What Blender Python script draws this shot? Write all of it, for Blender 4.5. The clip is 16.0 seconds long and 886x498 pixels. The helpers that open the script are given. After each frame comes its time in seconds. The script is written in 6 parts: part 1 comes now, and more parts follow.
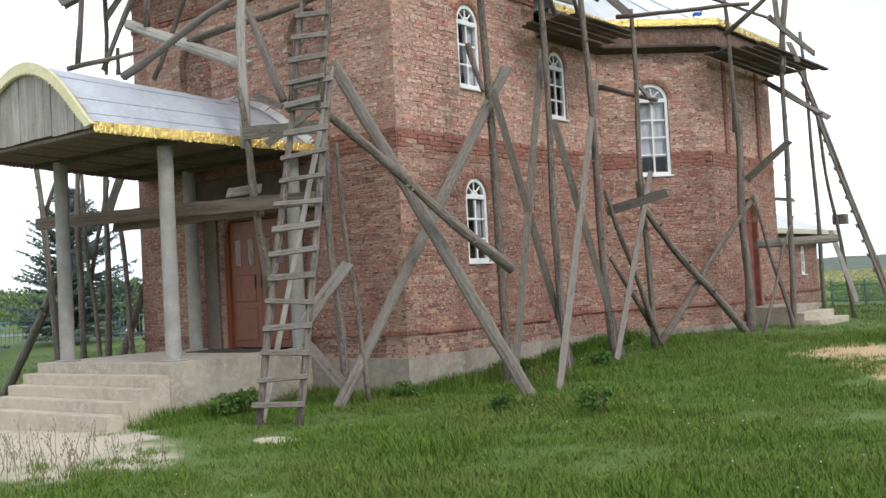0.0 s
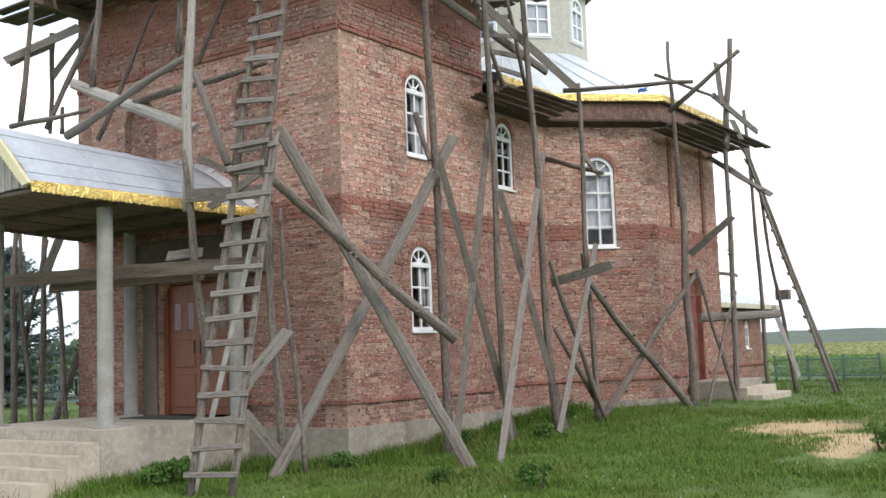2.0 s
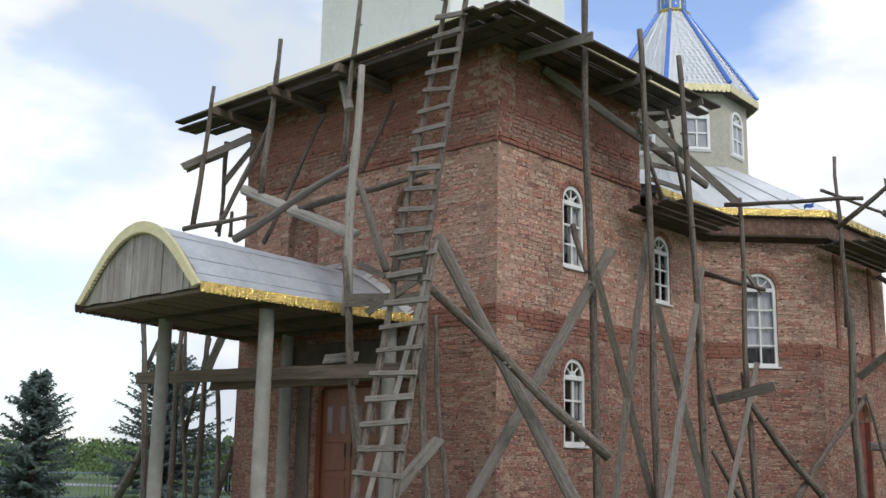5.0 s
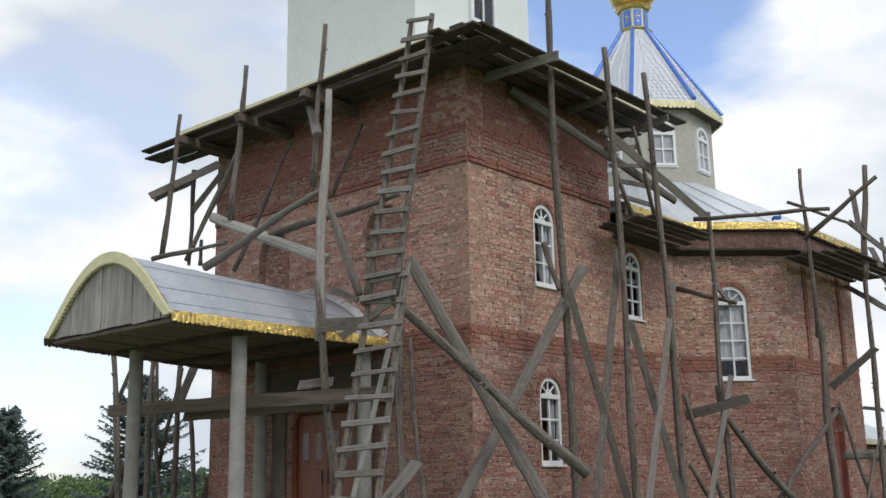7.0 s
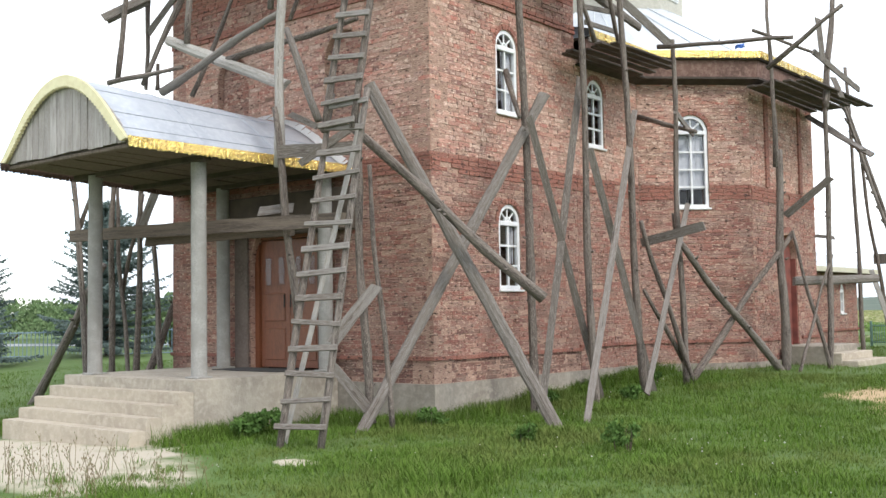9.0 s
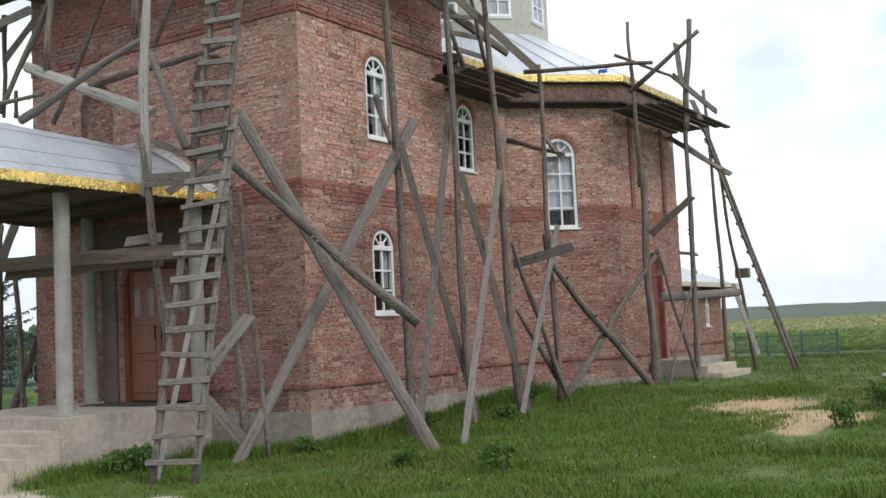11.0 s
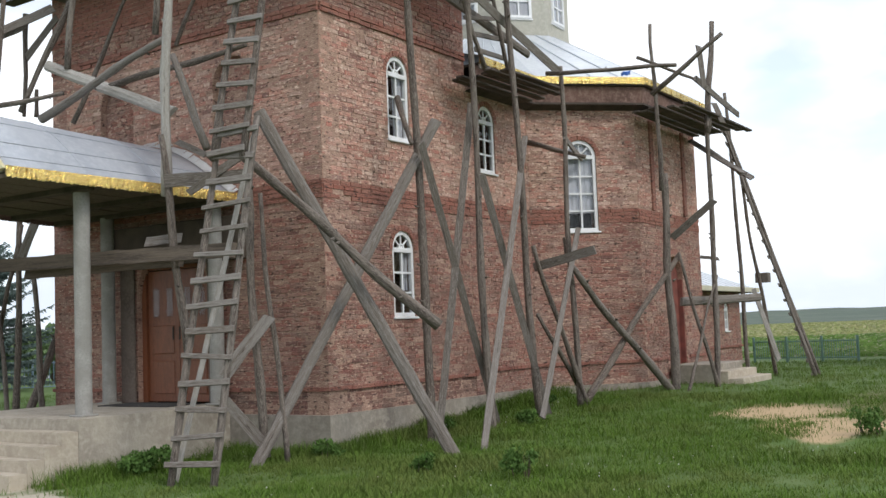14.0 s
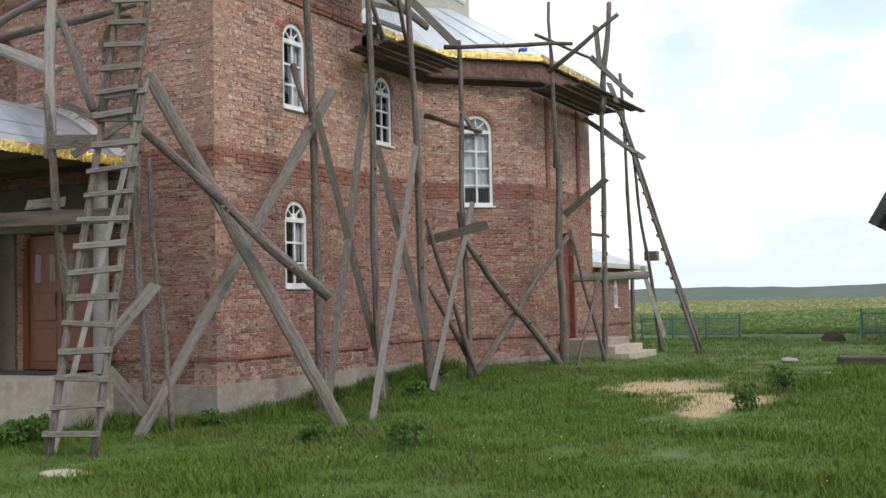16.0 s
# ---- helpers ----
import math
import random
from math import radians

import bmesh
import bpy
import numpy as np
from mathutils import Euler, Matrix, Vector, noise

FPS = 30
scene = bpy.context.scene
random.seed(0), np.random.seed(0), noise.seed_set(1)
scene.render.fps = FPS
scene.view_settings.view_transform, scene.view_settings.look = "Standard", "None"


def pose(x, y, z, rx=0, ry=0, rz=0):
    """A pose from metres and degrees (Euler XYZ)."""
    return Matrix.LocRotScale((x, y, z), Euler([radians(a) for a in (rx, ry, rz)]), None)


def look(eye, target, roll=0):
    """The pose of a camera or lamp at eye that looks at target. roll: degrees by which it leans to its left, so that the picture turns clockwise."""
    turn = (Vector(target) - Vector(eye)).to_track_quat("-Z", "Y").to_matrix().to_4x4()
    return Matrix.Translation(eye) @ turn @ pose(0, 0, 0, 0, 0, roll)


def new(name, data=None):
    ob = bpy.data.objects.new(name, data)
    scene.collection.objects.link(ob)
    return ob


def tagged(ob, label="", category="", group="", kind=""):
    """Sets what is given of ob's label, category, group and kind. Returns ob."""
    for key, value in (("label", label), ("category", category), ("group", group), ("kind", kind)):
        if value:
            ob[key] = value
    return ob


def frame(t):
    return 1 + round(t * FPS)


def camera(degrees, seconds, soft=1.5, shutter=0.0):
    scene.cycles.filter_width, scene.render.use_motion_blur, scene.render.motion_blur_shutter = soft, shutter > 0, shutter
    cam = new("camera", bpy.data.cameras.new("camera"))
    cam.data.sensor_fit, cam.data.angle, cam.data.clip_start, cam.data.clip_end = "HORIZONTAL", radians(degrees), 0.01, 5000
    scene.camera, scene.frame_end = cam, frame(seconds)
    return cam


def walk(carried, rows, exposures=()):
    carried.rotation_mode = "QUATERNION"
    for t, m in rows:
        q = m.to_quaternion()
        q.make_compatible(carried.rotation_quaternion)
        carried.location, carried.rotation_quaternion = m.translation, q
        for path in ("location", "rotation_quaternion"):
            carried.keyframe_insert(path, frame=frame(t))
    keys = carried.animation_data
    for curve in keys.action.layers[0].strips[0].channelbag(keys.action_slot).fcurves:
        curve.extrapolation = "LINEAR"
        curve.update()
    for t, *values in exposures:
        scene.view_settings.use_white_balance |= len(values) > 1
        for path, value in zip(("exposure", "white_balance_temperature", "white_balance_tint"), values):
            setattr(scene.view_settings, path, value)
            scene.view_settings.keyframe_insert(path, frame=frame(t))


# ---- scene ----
cam = camera(45.3, 16.0)
PATH = [
    (0, (9.211, -11.16, 1.76), (7.998, -9.571, 1.832), -3.0),
    (0.5, (9.212, -11.123, 1.759), (8.021, -9.519, 1.847), -1.9),
    (1, (9.21, -11.095, 1.759), (8.009, -9.497, 1.825), -1.4),
    (1.5, (9.217, -11.064, 1.766), (8.015, -9.467, 1.844), -0.9),
    (2, (9.242, -11.013, 1.781), (8.112, -9.375, 1.975), -2.0),
    (2.5, (9.272, -10.948, 1.786), (8.308, -9.21, 2.007), -1.2),
    (3, (9.275, -10.914, 1.789), (8.389, -9.148, 2.097), -4.3),
    (3.5, (9.236, -10.946, 1.8), (8.178, -9.283, 2.137), -4.6),
    (4, (9.19, -11.0, 1.811), (7.909, -9.516, 2.202), -0.9),
    (4.5, (9.157, -11.046, 1.817), (7.826, -9.606, 2.207), 1.2),
    (7, (9.086, -11.045, 1.794), (7.809, -9.57, 2.235), -1.0),
    (7.5, (9.102, -11.044, 1.787), (7.815, -9.546, 2.096), -1.8),
    (8, (9.119, -11.041, 1.778), (7.798, -9.544, 1.896), -1.4),
    (8.5, (9.148, -11.025, 1.771), (7.837, -9.519, 1.87), -1.4),
    (9, (9.186, -10.998, 1.772), (7.922, -9.453, 1.893), -0.9),
    (9.5, (9.217, -10.983, 1.778), (8.111, -9.322, 1.917), -2.2),
    (12, (9.245, -10.983, 1.847), (8.175, -9.299, 2), -2.6),
    (12.5, (9.233, -10.992, 1.851), (8.158, -9.311, 1.999), -2.0),
    (13, (9.181, -10.987, 1.854), (8.081, -9.324, 2.007), -1.5),
    (13.5, (9.132, -10.973, 1.855), (8.023, -9.315, 2.004), -1.5),
    (14, (9.105, -10.949, 1.852), (8.008, -9.284, 2.009), -2.2),
    (14.5, (9.094, -10.947, 1.854), (8.001, -9.28, 2.01), -2.3),
    (15, (9.105, -10.937, 1.852), (8.036, -9.254, 2.014), -3.1),
    (15.5, (9.129, -10.922, 1.848), (8.077, -9.225, 1.967), -2.2),
    (16, (9.165, -10.893, 1.846), (8.228, -9.128, 1.946), -1.2),
]
walk(cam, [(t, look(eye, target, roll)) for t, eye, target, roll in PATH],
     exposures=((0, 0.05), (0.5, 0.2), (1.5, 0.3), (2, 0.15), (2.5, -0.15), (3, -0.7), (3.5, -0.93), (4, -0.5), (4.5, -0.5), (7, -0.6), (7.5, -0.45),
                (8, -0.1), (8.5, 0.25), (9, 0.4), (9.5, 0.2), (12, -0.27), (14.5, -0.2), (16, -0.22)))

# ---- camera rows are above; sky and light ----
SUN_EL, SUN_AZ = 42.0, 103.0
world = bpy.data.worlds.new("sky")
scene.world = world
world.use_nodes = True
wn, wl = world.node_tree.nodes, world.node_tree.links
wn.clear()
w_out = wn.new("ShaderNodeOutputWorld")
w_bg = wn.new("ShaderNodeBackground")
w_sky = wn.new("ShaderNodeTexSky")
w_sky.sky_type = "NISHITA"
w_sky.sun_disc = False
w_sky.sun_elevation, w_sky.sun_rotation = radians(SUN_EL), radians(SUN_AZ)
w_sky.air_density, w_sky.dust_density = 1.0, 0.8
w_blue = wn.new("ShaderNodeVectorMath")
w_blue.operation = "MULTIPLY"
w_blue.inputs[1].default_value = (3.4, 3.3, 3.55)
w_co = wn.new("ShaderNodeTexCoord")
w_map = wn.new("ShaderNodeMapping")
w_map.inputs["Scale"].default_value = (1.0, 1.0, 2.2)
w_map.inputs["Location"].default_value = (0.35, 0.1, 0.2)
w_n1 = wn.new("ShaderNodeTexNoise")
w_n1.inputs["Scale"].default_value = 2.1
w_n1.inputs["Detail"].default_value = 7
w_n1.inputs["Roughness"].default_value = 0.55
w_n2 = wn.new("ShaderNodeTexNoise")
w_n2.inputs["Scale"].default_value = 3.4
w_n2.inputs["Detail"].default_value = 5
w_r1 = wn.new("ShaderNodeValToRGB")
w_r1.color_ramp.elements[0].color = (0.45, 0.45, 0.45, 1)
w_r1.color_ramp.elements[0].position, w_r1.color_ramp.elements[1].position = 0.36, 0.52
w_r2 = wn.new("ShaderNodeValToRGB")
w_r2.color_ramp.elements[0].position, w_r2.color_ramp.elements[1].position = 0.40, 0.58
w_r2.color_ramp.elements[0].color = (10.2, 11.2, 12.4, 1)
w_r2.color_ramp.elements[1].color = (15.5, 15.9, 16.4, 1)
w_sep = wn.new("ShaderNodeSeparateXYZ")
w_hz = wn.new("ShaderNodeMapRange")
w_hz.inputs[1].default_value, w_hz.inputs[2].default_value = 0.10, 0.24
w_hz.inputs[3].default_value, w_hz.inputs[4].default_value = 1.0, 0.0
w_low = wn.new("ShaderNodeMapRange")
w_low.inputs[1].default_value, w_low.inputs[2].default_value = 0.03, 0.25
w_low.inputs[3].default_value, w_low.inputs[4].default_value = 0.07, 0.0
w_sub = wn.new("ShaderNodeMath")
w_sub.operation = "SUBTRACT"
w_max = wn.new("ShaderNodeMath")
w_max.operation = "MAXIMUM"
# ragged blue openings between the clouds
w_open = None
for gap, narrow, wide, least in (((-0.427, 0.807, 0.407), 3.0, 8.0, 0.05), ((-0.854, 0.44, 0.279), 2.0, 5.0, 0.72), ((-0.1, 0.98, 0.174), 1.0, 5.0, 0.5), ((-0.876, 0.469, 0.11), 2.0, 7.0, 0.5), ((-0.245, 0.961, 0.129), 1.5, 5.0, 0.72)):
    w_dot = wn.new("ShaderNodeVectorMath")
    w_dot.operation = "DOT_PRODUCT"
    w_dot.inputs[1].default_value = gap
    wl.new(w_co.outputs["Generated"], w_dot.inputs[0])
    w_rag = wn.new("ShaderNodeMath")
    w_rag.operation = "MULTIPLY_ADD"
    w_rag.inputs[1].default_value = -0.05
    wl.new(w_n2.outputs["Fac"], w_rag.inputs[0])
    wl.new(w_dot.outputs["Value"], w_rag.inputs[2])
    w_gap = wn.new("ShaderNodeMapRange")
    w_gap.inputs[1].default_value, w_gap.inputs[2].default_value = math.cos(radians(wide)) - 0.025, math.cos(radians(narrow)) - 0.025
    w_gap.inputs[3].default_value, w_gap.inputs[4].default_value = 1.0, least
    wl.new(w_rag.outputs[0], w_gap.inputs[0])
    if w_open:
        w_min = wn.new("ShaderNodeMath")
        w_min.operation = "MINIMUM"
        wl.new(w_open, w_min.inputs[0])
        wl.new(w_gap.outputs[0], w_min.inputs[1])
        w_open = w_min.outputs[0]
    else:
        w_open = w_gap.outputs[0]
w_cover = wn.new("ShaderNodeMath")
w_cover.operation = "MULTIPLY"
wl.new(w_open, w_cover.inputs[0])
w_mix = wn.new("ShaderNodeMix")
w_mix.data_type = "RGBA"
for a, b in ((w_co.outputs["Generated"], w_map.inputs["Vector"]), (w_map.outputs[0], w_n1.inputs["Vector"]), (w_map.outputs[0], w_n2.inputs["Vector"]),
             (w_n1.outputs["Fac"], w_r1.inputs[0]), (w_n2.outputs["Fac"], w_sub.inputs[0]), (w_sep.outputs[2], w_low.inputs[0]), (w_low.outputs[0], w_sub.inputs[1]), (w_sub.outputs[0], w_r2.inputs[0]), (w_co.outputs["Generated"], w_sep.inputs[0]), (w_sep.outputs[2], w_hz.inputs[0]), (w_hz.outputs[0], w_max.inputs[0]), (w_r1.outputs[0], w_max.inputs[1]), (w_max.outputs[0], w_cover.inputs[1]), (w_cover.outputs[0], w_mix.inputs[0]),
             (w_sky.outputs[0], w_blue.inputs[0]), (w_blue.outputs[0], w_mix.inputs[6]), (w_r2.outputs[0], w_mix.inputs[7]), (w_mix.outputs[2], w_bg.inputs[0]), (w_bg.outputs[0], w_out.inputs[0])):
    wl.new(a, b)
w_bg.inputs[1].default_value = 0.10

sun = new("sun", bpy.data.lights.new("sun", "SUN"))
sun.data.energy, sun.data.angle, sun.data.color = 1.7, radians(16), (1.0, 0.96, 0.9)
sa, se = radians(SUN_AZ), radians(SUN_EL)
sun.matrix_world = look((0, 0, 30), Vector((0, 0, 30)) - Vector((math.sin(sa) * math.cos(se), math.cos(sa) * math.cos(se), math.sin(se))))


# ---- materials ----
def mat(name, color, rough=0.8, metal=0.0, vary=None, scale=4.0, bump=0.0, bscale=40.0, island=None, obj=None, spec=0.5, stretch=(1, 1, 1), fine=None, r1=(0.4, 0.66), r2=(0.45, 0.7), world_space=False, pock=None):
    """A node material: two scales of colour change, relief, and change from piece to piece."""
    m = bpy.data.materials.new(name)
    m.use_nodes = True
    n, l = m.node_tree.nodes, m.node_tree.links
    b = n["Principled BSDF"]
    b.inputs["Roughness"].default_value = rough
    b.inputs["Metallic"].default_value = metal
    b.inputs["Specular IOR Level"].default_value = spec
    co = n.new("ShaderNodeTexCoord")
    mp = n.new("ShaderNodeMapping")
    mp.inputs["Scale"].default_value = stretch
    l.new(n.new("ShaderNodeNewGeometry").outputs["Position"] if world_space else co.outputs["Object"], mp.inputs[0])
    last = None
    if island or obj:
        ramp = n.new("ShaderNodeValToRGB")
        cols = island or obj
        el = ramp.color_ramp.elements
        while len(el) < len(cols):
            el.new(0.5)
        for i, c in enumerate(cols):
            el[i].position = i / (len(cols) - 1)
            el[i].color = (*c, 1)
        if island:
            src = n.new("ShaderNodeNewGeometry").outputs["Random Per Island"]
        else:
            src = n.new("ShaderNodeObjectInfo").outputs["Random"]
        l.new(src, ramp.inputs[0])
        last = ramp.outputs[0]
    for c2, sc, lo, hi in (((vary, scale, *r1),) if vary else ()) + (((fine, scale * 9, *r2),) if fine else ()):
        nz = n.new("ShaderNodeTexNoise")
        nz.inputs["Scale"].default_value = sc
        nz.inputs["Detail"].default_value = 6
        nz.inputs["Roughness"].default_value = 0.6
        l.new(mp.outputs[0], nz.inputs["Vector"])
        mr = n.new("ShaderNodeMapRange")
        mr.inputs[1].default_value, mr.inputs[2].default_value = lo, hi
        l.new(nz.outputs["Fac"], mr.inputs[0])
        mx = n.new("ShaderNodeMix")
        mx.data_type = "RGBA"
        l.new(mr.outputs[0], mx.inputs[0])
        if last:
            l.new(last, mx.inputs[6])
        else:
            mx.inputs[6].default_value = (*color, 1)
        mx.inputs[7].default_value = (*c2, 1)
        last = mx.outputs[2]
    for c2, sc, lo, hi in pock or ():
        nz = n.new("ShaderNodeTexNoise")
        nz.inputs["Scale"].default_value = sc
        nz.inputs["Detail"].default_value = 3
        nz.inputs["Roughness"].default_value = 0.65
        l.new(mp.outputs[0], nz.inputs["Vector"])
        mr = n.new("ShaderNodeMapRange")
        mr.inputs[1].default_value, mr.inputs[2].default_value = lo, hi
        l.new(nz.outputs["Fac"], mr.inputs[0])
        mx = n.new("ShaderNodeMix")
        mx.data_type = "RGBA"
        l.new(mr.outputs[0], mx.inputs[0])
        l.new(last, mx.inputs[6])
        mx.inputs[7].default_value = (*c2, 1)
        last = mx.outputs[2]
    if last:
        l.new(last, b.inputs["Base Color"])
    else:
        b.inputs["Base Color"].default_value = (*color, 1)
    if bump:
        nb = n.new("ShaderNodeTexNoise")
        nb.inputs["Scale"].default_value = bscale
        nb.inputs["Detail"].default_value = 5
        l.new(mp.outputs[0], nb.inputs["Vector"])
        bp = n.new("ShaderNodeBump")
        bp.inputs["Strength"].default_value = bump
        bp.inputs["Distance"].default_value = 0.02
        l.new(nb.outputs["Fac"], bp.inputs["Height"])
        l.new(bp.outputs[0], b.inputs["Normal"])
    return m


BRICK = [(0.29, 0.118, 0.09), (0.37, 0.175, 0.13), (0.24, 0.10, 0.08), (0.40, 0.225, 0.172), (0.165, 0.083, 0.068), (0.34, 0.148, 0.112), (0.275, 0.15, 0.12), (0.325, 0.125, 0.094)]
# Upper courses: worn paler brick, lightened further for the light on them.
PALE = [(0.46, 0.195, 0.145), (0.59, 0.35, 0.27), (0.40, 0.18, 0.135), (0.64, 0.45, 0.36), (0.24, 0.12, 0.10), (0.54, 0.29, 0.22), (0.38, 0.23, 0.185), (0.49, 0.19, 0.14)]
RED = [(0.33, 0.12, 0.085), (0.39, 0.165, 0.12), (0.27, 0.10, 0.075), (0.36, 0.15, 0.11)]
SMEAR = (0.325, 0.215, 0.17)
PITS = [((0.075, 0.045, 0.036), 11, 0.575, 0.64), ((0.56, 0.40, 0.30), 13, 0.57, 0.65), ((0.22, 0.13, 0.10), 1.3, 0.58, 0.72)]
PITSP = [((0.11, 0.065, 0.05), 11, 0.575, 0.64), ((0.76, 0.59, 0.46), 13, 0.56, 0.65), ((0.33, 0.20, 0.155), 1.3, 0.60, 0.74)]
WS = dict(stretch=(1, 1, 2.6), bump=0.9, bscale=22, world_space=True)
M_BRICK = mat("old_brick", BRICK[0], 0.92, island=BRICK, vary=SMEAR, scale=2.3, r1=(0.46, 0.62), r2=(0.54, 0.70), fine=(0.17, 0.08, 0.058), pock=PITS, **WS)
M_BRICKPALE = mat("pale_lit_worn_brick", PALE[0], 0.92, island=PALE, vary=(0.49, 0.33, 0.255), scale=2.3, r1=(0.47, 0.64), r2=(0.54, 0.70), fine=(0.30, 0.15, 0.11), pock=PITSP, **WS)
M_BRICKP = mat("old_brick_piece", BRICK[0], 0.92, obj=BRICK, vary=SMEAR, scale=2.3, r1=(0.46, 0.62), r2=(0.54, 0.70), fine=(0.17, 0.08, 0.058), pock=PITS, **WS)
M_BRICKRED = mat("red_washed_brick", RED[0], 0.92, island=RED, vary=(0.33, 0.17, 0.125), scale=4.0, fine=(0.19, 0.075, 0.055), pock=PITS[:1], **WS)
M_BRICKLOW = mat("damp_dark_brick", BRICK[0], 0.92, island=[(0.20, 0.10, 0.08), (0.27, 0.135, 0.105), (0.155, 0.085, 0.07), (0.30, 0.18, 0.14)], vary=(0.27, 0.19, 0.15), scale=2.3, r1=(0.5, 0.64), fine=(0.12, 0.065, 0.05), pock=PITS, **WS)
M_MORTAR = mat("grey_mortar", (0.40, 0.25, 0.185), 0.95, vary=(0.29, 0.165, 0.12), scale=5.0, fine=(0.47, 0.335, 0.26), pock=PITS, **WS)
M_CONC = mat("raw_concrete", (0.31, 0.275, 0.225), 0.9, vary=(0.22, 0.19, 0.155), scale=1.3, fine=(0.37, 0.33, 0.27), bump=0.35, bscale=30)
M_STEP = mat("worn_tan_concrete", (0.45, 0.39, 0.305), 0.9, vary=(0.35, 0.295, 0.23), scale=1.1, fine=(0.51, 0.45, 0.36), bump=0.4, bscale=30)
M_LANDING = mat("grey_tan_concrete", (0.40, 0.355, 0.285), 0.9, vary=(0.27, 0.235, 0.19), scale=1.2, fine=(0.46, 0.41, 0.34), bump=0.4, bscale=30)
M_BEAM = mat("brown_weathered_beam", (0.145, 0.11, 0.083), 0.9, vary=(0.06, 0.044, 0.034), scale=3.0, fine=(0.17, 0.135, 0.105), bump=0.5, bscale=6, stretch=(9, 9, 0.4))
M_CONCG = mat("cement_column", (0.27, 0.26, 0.235), 0.9, vary=(0.36, 0.35, 0.325), scale=5, fine=(0.26, 0.25, 0.23), bump=0.4, bscale=45)
WOOD = [(0.105, 0.084, 0.068), (0.19, 0.168, 0.147), (0.13, 0.107, 0.088), (0.245, 0.225, 0.205)]
M_WOOD = mat("weathered_grey_wood", WOOD[0], 0.88, obj=WOOD, vary=(0.115, 0.09, 0.07), scale=3.0, fine=(0.28, 0.255, 0.23), r1=(0.46, 0.64), r2=(0.48, 0.66), bump=0.6, bscale=6, stretch=(9, 9, 0.35), pock=[((0.05, 0.038, 0.03), 6, 0.63, 0.70)])
M_PALEWOOD = mat("bleached_grey_wood", (0.36, 0.335, 0.30), 0.88, vary=(0.22, 0.195, 0.17), scale=3.0, fine=(0.47, 0.445, 0.41), bump=0.5, bscale=6, stretch=(9, 9, 0.4), pock=[((0.10, 0.085, 0.07), 5, 0.62, 0.72)])
M_LOG = mat("weathered_round_timber", (0.13, 0.105, 0.085), 0.9, obj=[(0.095, 0.07, 0.054), (0.16, 0.132, 0.11), (0.125, 0.095, 0.073), (0.19, 0.165, 0.142)], vary=(0.06, 0.045, 0.036), scale=3.5, fine=(0.255, 0.22, 0.187), r1=(0.44, 0.6), r2=(0.5, 0.62), bump=0.8, bscale=6, stretch=(7, 7, 0.5), pock=[((0.035, 0.027, 0.022), 9, 0.62, 0.70)])
# Dark wood; for soffits and platform undersides the shade is in this tone.
M_DARKWOOD = mat("dark_shaded_wood", (0.06, 0.045, 0.035), 0.9, island=[(0.06, 0.045, 0.035), (0.09, 0.07, 0.055), (0.045, 0.035, 0.028)], vary=(0.04, 0.03, 0.024), scale=2.5, bump=0.4, bscale=30)
M_BROWN = mat("brown_fascia_wood", (0.12, 0.072, 0.052), 0.85, vary=(0.08, 0.05, 0.038), scale=2.0, fine=(0.15, 0.095, 0.07), bump=0.3)
M_FRIEZE = mat("brown_frieze_boards", (0.19, 0.108, 0.08), 0.9, island=[(0.195, 0.11, 0.083), (0.16, 0.09, 0.068), (0.23, 0.135, 0.105)], vary=(0.11, 0.064, 0.05), scale=1.6, fine=(0.27, 0.175, 0.14), bump=0.3, bscale=30)
M_GABLE = mat("grey_gable_boards", (0.3, 0.27, 0.24), 0.88, obj=[(0.27, 0.24, 0.22), (0.46, 0.42, 0.395), (0.35, 0.315, 0.29), (0.52, 0.485, 0.46)], vary=(0.25, 0.22, 0.20), scale=2.5, fine=(0.42, 0.39, 0.365), bump=0.5, bscale=30, stretch=(6, 6, 1))
M_TIN = mat("galvanised_sheet", (0.70, 0.73, 0.76), 0.4, 0.45, vary=(0.60, 0.63, 0.67), scale=1.4, fine=(0.76, 0.78, 0.80), bump=0.08, bscale=4)
M_TINP = mat("dull_galvanised_sheet", (0.44, 0.46, 0.50), 0.5, 0.15, vary=(0.37, 0.39, 0.43), scale=1.2, fine=(0.48, 0.50, 0.53), bump=0.08, bscale=4)
M_GOLD = mat("gold_foil_trim", (0.78, 0.56, 0.15), 0.2, 0.92, vary=(0.48, 0.30, 0.07), scale=14, fine=(0.95, 0.80, 0.42), bump=1.0, bscale=38)
M_GOLDP = mat("pale_gold_trim", (0.74, 0.68, 0.42), 0.45, 0.3, vary=(0.66, 0.59, 0.34), scale=9, bump=0.5, bscale=50)
M_BLUE = mat("blue_painted_metal", (0.07, 0.19, 0.62), 0.35, 0.2, vary=(0.10, 0.24, 0.68), scale=5)
M_PLAST = mat("grey_plaster", (0.45, 0.435, 0.37), 0.92, vary=(0.38, 0.365, 0.31), scale=1.8, fine=(0.50, 0.48, 0.42), bump=0.25, bscale=40)
M_PLASTW = mat("white_plaster", (0.72, 0.75, 0.70), 0.9, vary=(0.66, 0.69, 0.65), scale=1.2, fine=(0.75, 0.77, 0.73), bump=0.1)
M_WHITE = mat("white_pvc", (0.80, 0.80, 0.80), 0.4, vary=(0.72, 0.72, 0.71), scale=6)
M_CURT = mat("white_curtain", (0.66, 0.65, 0.70), 0.9, vary=(0.56, 0.55, 0.60), scale=3, stretch=(3, 3, 1))
